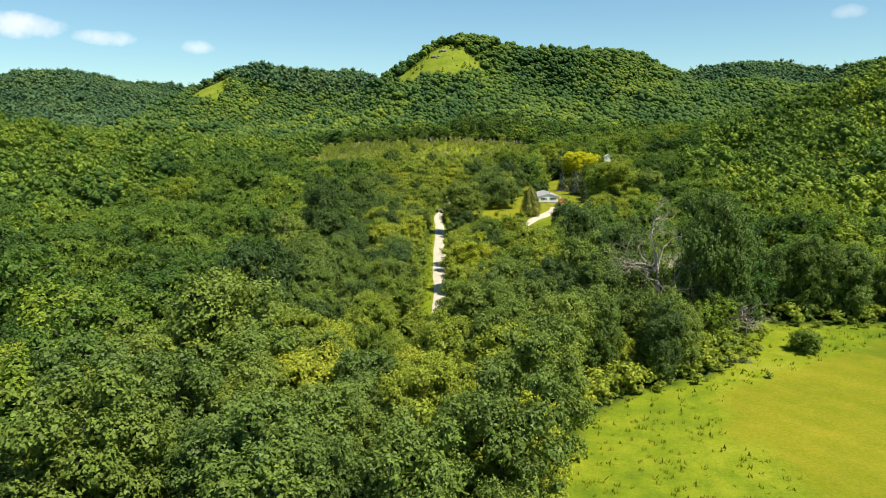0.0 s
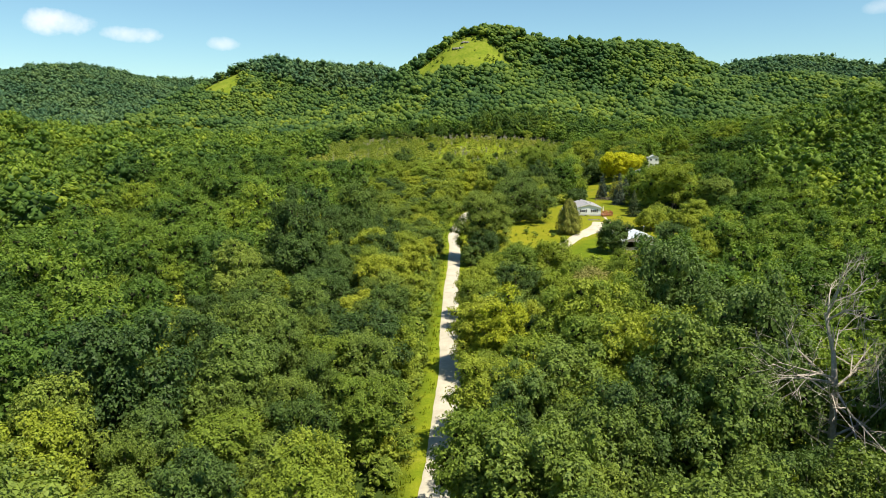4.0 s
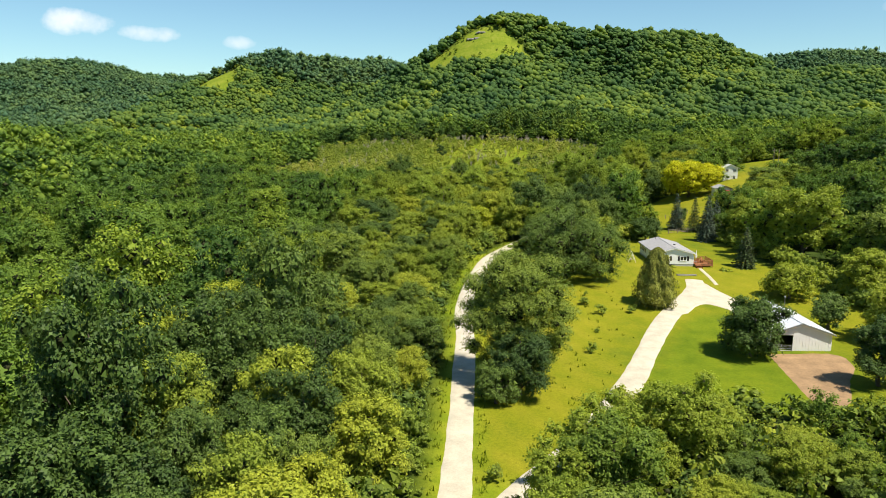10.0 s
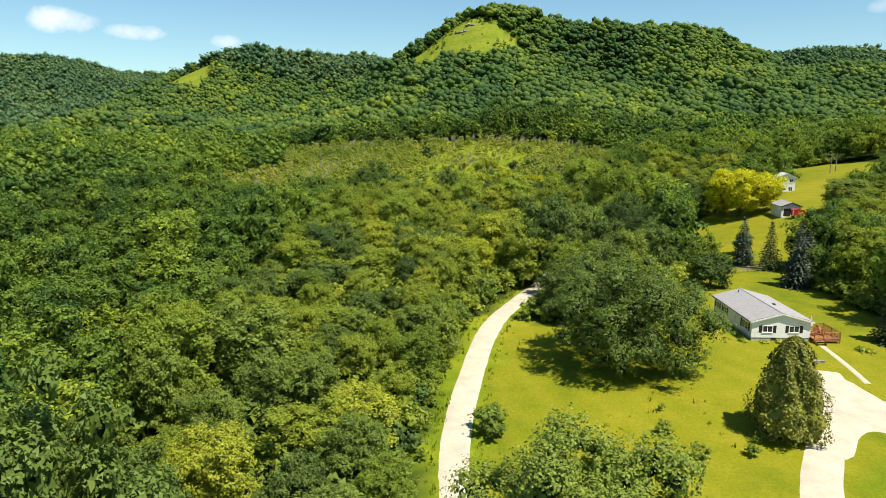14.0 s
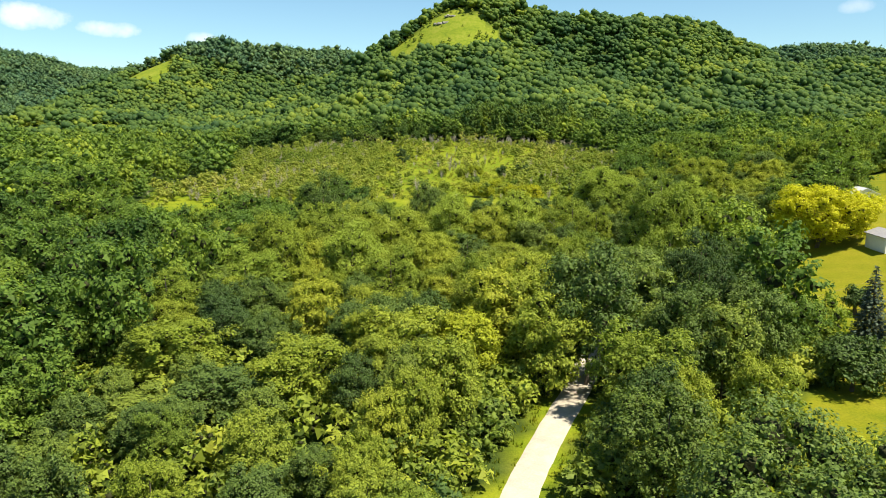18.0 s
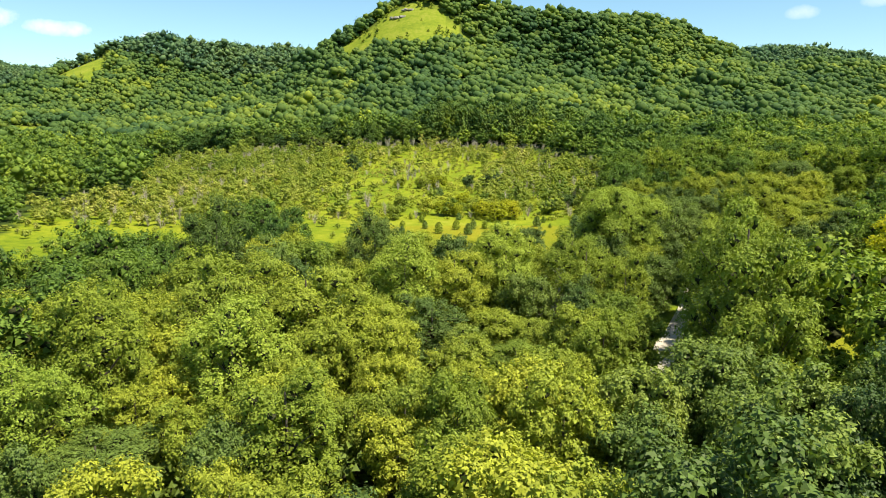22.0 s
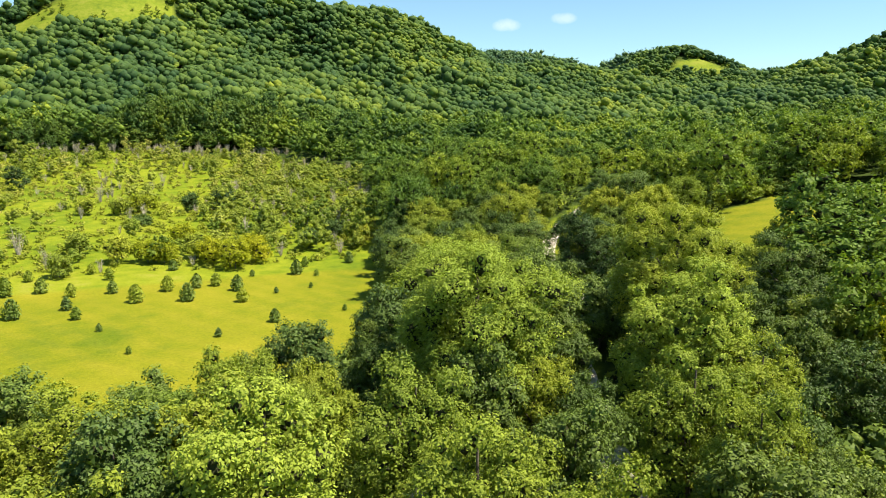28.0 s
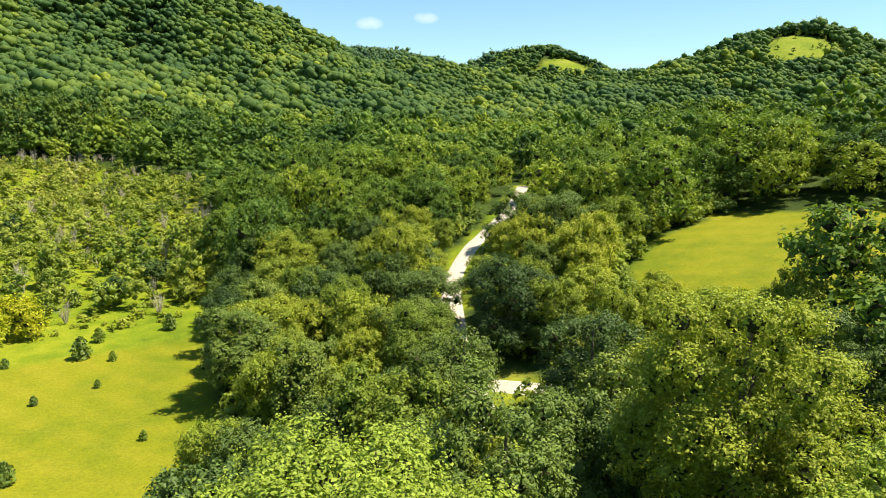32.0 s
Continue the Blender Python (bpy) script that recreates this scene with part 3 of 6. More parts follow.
for kind, (rad, tall, low, lumps, lsize, leaves, lf, flat, label) in KINDS.items():
    LIBRARY[kind] = []
    for v in range(4):
        rng = np.random.default_rng(40 + v + 10 * len(LIBRARY))
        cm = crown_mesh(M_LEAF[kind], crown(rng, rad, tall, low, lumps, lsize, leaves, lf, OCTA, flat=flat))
        tm = raw_mesh("trunk", *trunk(rng, low + 1, low + tall * 0.7, 0.2, rad * 0.9, 5), [M_BARK], smooth=True)
        LIBRARY[kind].append((cm, tm))
    for v in range(2):
        rng = np.random.default_rng(140 + v + 10 * len(LIBRARY))
        cm = crown_mesh(M_LEAF[kind], crown(rng, rad, tall, low, lumps + 16, lsize * 0.88, 17000, 0.105, OCTA, kite=True, flat=flat))
        tm = raw_mesh("trunk", *trunk(rng, low + 1, low + tall * 0.8, 0.2, rad * 0.9, 9), [M_BARK], smooth=True)
        LIBRARY[kind].append((cm, tm))


def stand_tree(kind, x, y, wide, top, turn, variant, label=""):
    """One tree of the woods, its crown's radius and the height of its top above its foot given: a base, its trunk and its crown."""
    cm, tm = LIBRARY[kind][variant]
    rad, tall, low = KINDS[kind][:3]
    w, h = wide / rad, top / (low + tall * 0.92)
    m = pose(x, y, hz(x, y) - 0.1, 0, 0, turn) @ Matrix.Diagonal((w, w, h, 1))
    root = thing(kind, m, label or KINDS[kind][8], "tree", "trees of the woods")
    for nm, me in (("trunk", tm), ("crown", cm)):
        ob = new(nm, me)
        ob.parent = root
    return root


ALONG = [(-2, 20), (0, 340), (30, 372), (75, 425)]


def scatter(x0, x1, y0, y1, cell, rng):
    """Jittered grid of places, one to a cell."""
    xs, ys = np.meshgrid(np.arange(x0, x1, cell), np.arange(y0, y1, cell))
    xs = xs + (np.arange(len(ys)) % 2)[:, None] * cell * 0.5
    return xs.ravel() + rng.uniform(-0.42, 0.42, xs.size) * cell, ys.ravel() + rng.uniform(-0.42, 0.42, xs.size) * cell


# the largest trees along the lane: kind, x, y, height of the top over the valley's datum, crown radius
O, E, M, W, A = "oak_tree", "elm_tree", "maple_tree", "walnut_tree", "ash_tree"
GREAT = [
    (E, -24.5, 73, 14.5, 6.4), (O, -30, 104, 13.5, 5.6), (E, -21.5, 111, 8.5, 4.6), (M, -18.5, 100, 5.5, 4.2), (E, -19, 66, 10, 5.4), (E, -8.3, 65, 8, 4.2), (O, 6.6, 75, 10.5, 4.8), (W, 22, 84.5, 3.5, 3.0),
    (O, 39, 98, 20.5, 5.4), (E, 43, 105.5, 20, 4.8), (E, 30, 112, 15, 4.6), (O, 4.4, 48, 11.5, 5.2), (O, 9.0, 61, 11.5, 4.9), (O, 17.5, 84, 10, 4.6), (E, -12.6, 44, 11.5, 5.4), (O, -25.5, 46, 12, 6.2), (E, -2.0, 43.5, 10.5, 4.4), (E, -10, 52, 9.5, 4.2), (E, -31, 58, 11, 5.6),
    (E, 3.0, 55, 8, 3.6), (W, -42, 66, 8, 5.4), (M, -12.5, 82, 6, 4.2)]
GREAT += [
    (E, -23.3, 204, 17, 5.4), (O, -30, 174, 17, 5.8), (A, -51, 291, 13.5, 5.2), (O, -27, 162.5, 11.5, 5.4), (E, -35, 153.5, 11, 5.2), (W, -12.5, 162, 7.5, 4.4), (W, -7.2, 162.5, 3.8, 2.8), (O, -21, 149, 8, 5.4), (O, -29, 144.5, 8, 5.2),
    (W, -13.6, 146, 4.6, 4.0), (M, 11, 172.5, 7.6, 4.2), (M, 19, 182.5, 7, 4.0), (O, 9.6, 151.5, 8.2, 4.0), (M, 16.2, 159, 5.4, 4.2), (M, 30.2, 153, 10.8, 4.8), (M, 15.3, 146, 5.4, 4.0), (M, 21.5, 140, 9, 4.8), (M, 19.5, 126, 11.5, 4.2)]
GREAT += [
    (E, 25.5, 128, 16.5, 5.0), (M, -30.6, 239, 11, 5.0), (E, -23.5, 243, 10, 5.0), (M, -18, 256.5, 6, 4.6), (W, -9.8, 232, 5.2, 4.0), (M, -14.8, 229.5, 4.6, 4.0), (O, -17, 203.5, 8.5, 4.8), (O, -23.5, 196, 10.5, 5.0), (O, -27, 190, 12, 5.0),
    (E, -10, 215.5, 4.0, 4.0), (E, -12.8, 201, 4.6, 4.0), (O, 13.2, 291, 16, 6.0), (O, 28.5, 301.5, 15.5, 5.0), (M, 16.5, 280.5, 11.2, 4.4), (M, 31.8, 329, 21.5, 6.4), (M, 25.6, 345.5, 13.5, 4.0), (M, 22.5, 352, 14, 5.0), (O, 35, 310, 14, 4.6)]
GREAT += [
    (O, -26.5, 358.5, 18, 6.0), (M, -27.5, 324, 15, 5.4), (A, -16, 323.5, 14.2, 5.8), (W, -10.8, 333.5, 15, 6.0), (W, -18.8, 333, 15.4, 6.0), (M, -17.5, 344, 13.5, 5.0), (A, -29.5, 315, 12, 4.8), (O, -5.2, 360, 17, 5.4), (A, -1.2, 347, 16, 5.4),
    (W, 5.0, 347, 14, 4.6), (A, 12.4, 356.5, 15.6, 5.4), (M, 22.6, 361, 13.8, 4.8), (E, 1.9, 339.5, 9.5, 4.6), (W, 9.6, 341.5, 8.2, 4.4), (W, 5.0, 335.5, 6.2, 3.8), (M, -9, 310, 12.2, 5.0), (M, 9.8, 329, 8, 4.6), (E, -22.5, 311, 7.5, 4.8)]
GREAT += [
    (M, -36, 303, 11, 5.0), (M, -44, 313.5, 9.5, 5.0), (E, -50, 310.5, 8.5, 5.0), (M, -29.2, 289, 9, 5.0), (M, -15.6, 283.5, 9, 4.8), (E, -23, 281.5, 6.6, 4.4), (E, -27.5, 277.5, 5.6, 4.4), (W, -6, 290, 10.4, 4.8), (O, 63.5, 391.5, 15, 5.4), (O, 53, 396.5, 14.5, 5.0), (E, 46.0, 382, 15, 5.2), (M, 57.5, 407.5, 13, 4.6),
    (E, 44.5, 420, 11.5, 4.8), (M, 61.5, 450.5, 14, 5.0), (M, 70.5, 432.5, 18, 5.4), (E, 89.5, 422.5, 22, 5.0), (E, 97.5, 438.5, 19, 5.0), (E, 119, 432, 17.5, 4.8), (O, 73.5, 375.5, 16.5, 5.2), (O, 71, 410, 16, 5.4), (M, 34.8, 366.5, 12, 3.6)]
GREAT += [(E, 67.5, 422, 13.5, 4.8), (M, 80, 440.5, 12, 4.2), (E, 38, 384, 11.5, 4.6), (M, 49.5, 358, 13, 4.4), (M, 41, 350.5, 13, 3.8), (M, 41.8, 356.8, 13.5, 4.8), (E, 60, 413, 12.5, 4.0), (M, 78, 392, 15, 5.0), (M, -37, 331, 12.5, 5.0), (M, -38, 345, 12.5, 5.2), (M, 14, 369.5, 12, 4.8), (M, 3, 370, 12, 4.8), (M, -10, 371, 11, 4.8)]
GREAT += [(M, 6.6, 166.5, 5.0, 3.2), (M, 11.2, 178.5, 6.6, 3.7), (M, 7.6, 172, 6.0, 3.3), (W, 15, 184.5, 5.0, 3.0)]
GREAT += [(M, 66.5, 264, 18, 7.4), (E, 76, 252, 15, 6.0), (M, 63, 284, 13.5, 5.2), (M, 70.5, 298, 14.5, 6.0), (M, 79, 312, 16, 6.0), (E, 85, 331, 17.5, 6.0), (M, 95, 332, 17.5, 6.2), (W, 66, 240, 9, 4.6), (W, 60, 221, 8, 4.4), (M, 52, 196, 7, 3.8), (E, 71, 275, 15, 5.0)]
# places kept clear for trees that stand by themselves: x, y, clear radius
CLEAR = [(5.8, 125.5, 4), (21.4, 153.5, 4.2), (33.5, 372, 7), (46.5, 365, 5), (55.5, 374, 6), (1.5, 290, 4), (5.0, 204.5, 7.5), (18, 251, 9), (30, 236, 4), (38, 215, 5), (68.5, 350, 10), (75, 338, 6), (33, 102.5, 5), (29.5, 95, 4.5), (25, 87, 4), (45, 239, 26), (38, 360, 4), (31.5, 352, 3.5)]
CLEAR += [(x, y, r * 0.85) for _, x, y, _, r in GREAT]
CLEAR += [(49, 204, 4)]
GREAT_AT = np.array([g[1:] for g in GREAT])


def canopy(x, y):
    """Height of the woods' top over the ground, between the great trees."""
    x, y = np.asarray(x, float), np.asarray(y, float)
    tops = GREAT_AT[:, 2] - height(GREAT_AT[:, 0], GREAT_AT[:, 1])
    w = 1 / ((x[..., None] - GREAT_AT[:, 0]) ** 2 + (y[..., None] - GREAT_AT[:, 1]) ** 2 + 90) ** 1.5
    return (w * tops).sum(-1) / w.sum(-1)


def clear_of(x, y):
    ok = np.ones(x.shape, bool)
    for cx, cy, r in CLEAR:
        ok &= np.hypot(x - cx, y - cy) > r
    return ok


def growth(x, y):
    """How tall the woods grow: lower by the lane's west side, taller on the east side near the start."""
    soft = np.sin(x * 0.071 + 1.3) * np.sin(y * 0.053 + 0.4) + 0.6 * np.sin(x * 0.19 + y * 0.13)
    edge = to_line(FIELD + FIELD[:1], x, y)
    low = 1 - np.where(x > 0, 0.12, 0.3) * (1 - sstep(3, 13, edge)) * (y < 440)
    low = low * np.where((x > 14) & (x < 62) & (y > 166) & (y < 200), 0.58, 1.0)
    return (0.95 + 0.14 * soft) * low


for k, (kind, x, y, top, wide) in enumerate(GREAT):
    stand_tree(kind, x, y, wide, top - hz(x, y), 61 * k, 4 + k % 2 if y > 300 and top > 7 else k % 4)
rng = np.random.default_rng(11)
px, py = scatter(-45, 125, 34, 470, 6.0, rng)
near = (to_line(ALONG, px, py) < 34) & ~open_ground(px, py, 1.0) & clear_of(px, py)
px, py = px[near], py[near]
names = [O, E, M, W]
tops = canopy(px, py)
for k in range(len(px)):
    zone = math.sin(px[k] * 0.06 + 2) + math.sin(py[k] * 0.045 + px[k] * 0.03) + rng.normal() * 0.7
    kind = names[int(np.clip((zone + 1.6) / 3.2 * 4, 0, 3))]
    if py[k] > 255 and px[k] < 20 and kind == O and rng.random() < 0.8:
        kind = (M, W)[int(rng.integers(2))]
    if px[k] < -9 and 90 < py[k] < 222 and kind in (W, M) and rng.random() < 0.8:
        kind = (O, O, E)[int(rng.integers(3))]
    if px[k] > 11 and 284 < py[k] < 322 and kind in (W, M) and rng.random() < 0.85:
        kind = (O, E)[int(rng.integers(2))]
    if px[k] < -8 and 225 <= py[k] < 320 and kind == W and rng.random() < 0.8:
        kind = (E, M)[int(rng.integers(2))]
    if px[k] < -14 and 245 < py[k] < 300 and kind in (M, W) and rng.random() < 0.6:
        kind = E
    if px[k] < -6 and py[k] <= 90 and kind in (W, M) and rng.random() < 0.7:
        kind = E
    if px[k] > 2 and 112 < py[k] < 192 and kind in (O, E) and rng.random() < 0.75:
        kind = (M, W)[int(rng.integers(2))]
    if rng.random() < 0.2:
        kind = names[rng.integers(4)]
    low = 0.6 if 14 < px[k] < 62 and 166 < py[k] < 200 else 1.0
    top = tops[k] * rng.uniform(0.68, 1.0) * low
    stand_tree(kind, px[k], py[k], max(2.4, min(4.8, top * rng.uniform(0.30, 0.42))), top, rng.uniform(0, 360), int(rng.integers(4)))


# a wall of foliage along the meadow's edge
for k, (x, y) in enumerate([(10.5, 75), (14, 80), (19, 82.5), (44.5, 107), (48, 114), (55, 113), (61, 111.5), (67, 111), (74, 111.5), (81, 113), (88, 114), (95, 115)]):
    kind = (O, E, O)[k % 3]
    stand_tree(kind, x, y, 3.8 + 0.6 * math.sin(k * 2.1), (12.5 if x > 40 else 10.5) + 2 * math.sin(k * 1.3), 47 * k, k % 4, "dense " + ("dark" if kind == O else "green") + " tree with foliage to the ground at the meadow's edge")


def joined_wood(name, x, y, size, parts, mat, label, seed):
    """Trees too many to count, far from the path: one mesh of many small crowns."""
    rng = np.random.default_rng(seed)
    V, T, C, W, o = [], [], [], [], 0
    pick = rng.integers(len(parts), size=len(x))
    z = height(x, y)
    for p, (v, t, *inner) in enumerate(parts):
        s = np.where(pick == p)[0]
        if not len(s):
            continue
        ang = rng.uniform(0, 2 * math.pi, len(s))
        w, h = size[s] * rng.uniform(0.85, 1.2, len(s)), size[s] * rng.uniform(0.8, 1.25, len(s))
        c, sn = np.cos(ang), np.sin(ang)
        X = (v[None, :, 0] * c[:, None] - v[None, :, 1] * sn[:, None]) * w[:, None] + x[s][:, None]
        Y = (v[None, :, 0] * sn[:, None] + v[None, :, 1] * c[:, None]) * w[:, None] + y[s][:, None]
        Z = v[None, :, 2] * h[:, None] + z[s][:, None]
        V.append(np.stack([X, Y, Z], 2).reshape(-1, 3))
        T.append((t[None] + (np.arange(len(s)) * len(v))[:, None, None]).reshape(-1, 3) + o)
        soft = 0.5 + 0.22 * np.sin(x[s] * 0.03 + 1) * np.sin(y[s] * 0.024) + 0.14 * np.sin(x[s] * 0.11 + y[s] * 0.05) * np.sin(y[s] * 0.083 - x[s] * 0.02) + rng.normal(size=len(s)) * (0.22 if mat in (M_WOOD_LEAF, M_VALLEY_LEAF) else 0.15) + 0.14 * ((x[s] > 25) & (y[s] > 110) & (y[s] < 215)) - 0.10 * ((x[s] < -18) & (y[s] > 90) & (y[s] < 225))
        C.append(np.repeat(np.clip(soft, 0, 1), len(t)))
        W.append(np.tile(inner[0] if inner else np.zeros(len(t), np.int32), len(s)))
        o += len(v) * len(s)
    if not V:
        return None
    me = raw_mesh(name, np.concatenate(V), np.concatenate(T), [mat, M_CORE_SHADE], tint=np.concatenate(C), which=np.concatenate(W), smooth=True)
    return tagged(new(name, me), label, "woodland", kind="stuff")


rng = np.random.default_rng(77)
MIDDLE = [crown(rng, 4.0, 10.0, 0.8, 28, 0.30, 2300, 0.21, OCTA, heart=0.44) for _ in range(8)]
DISTANT = [crown(rng, 4.0, 9.4, 1.0, 16, 0.34, 360, 0.36, OCTA, heart=0.74, leafy=True) for _ in range(8)]
HILLSIDE = [crown(rng, 4.8, 7.2, 0.4, 11, 0.42, 130, 0.30, ICO0, heart=0.98, flat=0.8, leafy=True) for _ in range(8)]
FARAWAY = [crown(rng, 3.8, 6.5, 2.0, 5, 0.52, 40, 0.7, OCTA, heart=0.95, leafy=True) for _ in range(6)]


def wood(name, box, cell, parts, label, seed, ok, size=1.0, mat=M_WOOD_LEAF):
    rng = np.random.default_rng(seed)
    x, y = scatter(*box, cell, rng)
    s = ok(x, y) & ~open_ground(x, y, 0.6) & clear_of(x, y)
    x, y = x[s], y[s]
    return joined_wood(name, x, y, growth(x, y) * size * rng.uniform(0.72, 1.35, len(x)), parts, mat, label, seed)


def off(x, y):
    return to_line(ALONG, x, y)


def seen(x, y, h=9.0):
    """Ground that faces the valley, by the line of sight from two lookouts over it."""
    ok = np.zeros(len(x), bool)
    z = height(x, y) + h
    for ex, ey, ez in ((0, 0, 34), (0, 130, 34), (0, 250, 34), (25, 350, 34)):
        clear = np.ones(len(x), bool)
        for f in np.linspace(0.2, 0.97, 26):
            clear &= height(ex + (x - ex) * f, ey + (y - ey) * f) < ez + (z - ez) * f + 5
        ok |= clear
    return ok


wood("woodland_beside_lane", (-120, 190, 20, 540), 6.6, MIDDLE, "dense mixed green woodland beside the gravel lane", 3, lambda x, y: (off(x, y) >= 34) & (off(x, y) < 98), 1.0, M_VALLEY_LEAF)
wood("woodland_valley", (-420, 470, 20, 660), 8.6, DISTANT, "dense mixed green woodland filling the valley sides", 4, lambda x, y: (off(x, y) >= 98) & (np.abs(x) < 90 + 0.85 * y) & seen(x, y), 1.22, M_VALLEY_LEAF)


wood("woodland_field_edge", (-150, 120, 628, 668), 6.0, MIDDLE, "dense dark trees along the old field's back edge", 8, lambda x, y: (y > 634) | (np.abs(x) > 75), 0.9, M_HILL_LEAF)
wood("woodland_bluff", (-420, 800, 400, 1060), 6.8, HILLSIDE, "dense green forest covering the steep bluff", 5, lambda x, y: ((y > 660) | (x > 470)) & seen(x, y), 1.15, M_HILL_LEAF)
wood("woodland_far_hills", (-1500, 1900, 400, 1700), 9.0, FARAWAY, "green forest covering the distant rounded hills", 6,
     lambda x, y: ((x < -420) | (x > 800) | (y > 1060)) & (np.abs(x) < 150 + 0.9 * y) & seen(x, y), 1.55, M_FAR_HAZE_LEAF)
wood("woodland_horizon", (-2600, 2200, 1700, 2900), 17.0, FARAWAY, "green forest with haze-tinted leaves on the farthest ridge", 7, lambda x, y: seen(x, y), 2.4, M_FAR_HAZE_LEAF)


# ---- making things ----
def part(name, bm, mat, parent, label="", smooth=False):
    """Links a bmesh as one mesh under a thing or a part."""
    me = bpy.data.meshes.new(name)
    bm.to_mesh(me)
    bm.free()
    me.materials.append(mat)
    if smooth:
        me.polygons.foreach_set("use_smooth", [True] * len(me.polygons))
    ob = new(name, me)
    ob.parent = parent
    return tagged(ob, label)


def boxes(*specs, bevel=0.0):
    """A bmesh of boxes: each (x0, x1, y0, y1, z0, z1)."""
    bm = bmesh.new()
    for x0, x1, y0, y1, z0, z1 in specs:
        bmesh.ops.create_cube(bm, size=1, matrix=Matrix.LocRotScale(((x0 + x1) / 2, (y0 + y1) / 2, (z0 + z1) / 2), None, (x1 - x0, y1 - y0, z1 - z0)))
    if bevel:
        bmesh.ops.bevel(bm, geom=bm.edges[:], offset=bevel, segments=1, affect="EDGES")
    return bm


def rod(a, b, r, r1=None, sides=8):
    """A bmesh of one round bar from a to b."""
    bm = bmesh.new()
    a, b = Vector(a), Vector(b)
    m = Matrix.Translation((a + b) / 2) @ (b - a).to_track_quat("Z", "Y").to_matrix().to_4x4()
    bmesh.ops.create_cone(bm, cap_ends=True, segments=sides, radius1=r, radius2=r if r1 is None else r1, depth=(b - a).length, matrix=m)
    return bm


def prism(outline, y0, y1):
    """A bmesh: an outline in x and z, pushed from y0 to y1."""
    bm = bmesh.new()
    a, b = [bm.verts.new((x, y0, z)) for x, z in outline], [bm.verts.new((x, y1, z)) for x, z in outline]
    bm.faces.new(a)
    bm.faces.new(b[::-1])
    for k in range(len(a)):
        j = (k + 1) % len(a)
        bm.faces.new((a[j], a[k], b[k], b[j]))
    bmesh.ops.recalc_face_normals(bm, faces=bm.faces[:])
    return bm


def pierced(length, tall, thick, holes, z0=0.0):
    """One solid wall along x, with openings (x0, x1, z0, z1) that go through it."""
    xs = sorted({0.0, length, *[h[0] for h in holes], *[h[1] for h in holes]})
    zs = sorted({z0, tall, *[h[2] for h in holes], *[h[3] for h in holes]})
    bm = bmesh.new()
    grid = {(x, z): bm.verts.new((x, 0, z)) for x in xs for z in zs}
    faces = []
    for a, b in zip(xs, xs[1:]):
        for lo, hi in zip(zs, zs[1:]):
            if lo >= z0 and not any(h[0] <= a and h[1] >= b and h[2] <= lo and h[3] >= hi for h in holes):
                faces.append(bm.faces.new((grid[a, lo], grid[b, lo], grid[b, hi], grid[a, hi])))
    bmesh.ops.delete(bm, geom=[v for v in bm.verts if not v.link_faces], context="VERTS")
    out = bmesh.ops.extrude_face_region(bm, geom=bm.faces[:])
    bmesh.ops.translate(bm, vec=(0, thick, 0), verts=[g for g in out["geom"] if isinstance(g, bmesh.types.BMVert)])
    bmesh.ops.recalc_face_normals(bm, faces=bm.faces[:])
    return bm


def spin(bm, m):
    bmesh.ops.transform(bm, matrix=m, verts=bm.verts[:])
    return bm


M_GLASS, gt = material("window_glass")
finish(gt, (0.02, 0.025, 0.03), 0.08, 0, spec=0.6)
M_TRIM = plain("white_trim", (0.78, 0.78, 0.77), 0.45, vary=0.05)
M_SHUTTER = plain("dark_shutter_paint", (0.025, 0.022, 0.022), 0.6, vary=0.2)
M_BLOCK = plain("concrete_block", (0.45, 0.44, 0.41), 0.9, vary=0.2, scale=2)
M_DECK = plain("stained_deck_boards", (0.36, 0.15, 0.06), 0.7, vary=0.3, scale=2.0, stretch=(1, 6, 1))
M_STEEL = plain("galvanised_steel", (0.45, 0.46, 0.47), 0.45, 0.7, vary=0.15)
M_POLE = plain("weathered_pole_wood", (0.30, 0.25, 0.20), 0.9, vary=0.3, scale=2)
M_RED = plain("red_paint", (0.45, 0.03, 0.025), 0.55, vary=0.15)
M_CONCRETE = plain("pale_concrete", (0.42, 0.38, 0.31), 0.9, vary=0.18, scale=1.5)
M_SOIL = plain("bare_brown_soil", (0.34, 0.22, 0.12), 0.95, vary=0.35, scale=0.5, depth=0.06)
M_DARK = plain("dark_interior", (0.03, 0.028, 0.025), 0.9, vary=0.3)
M_CLOTH = plain("pale_canvas", (0.70, 0.68, 0.60), 0.8, vary=0.1)
M_STONE = plain("grey_limestone", (0.34, 0.32, 0.28), 0.9, vary=0.35, scale=0.4, depth=0.15)


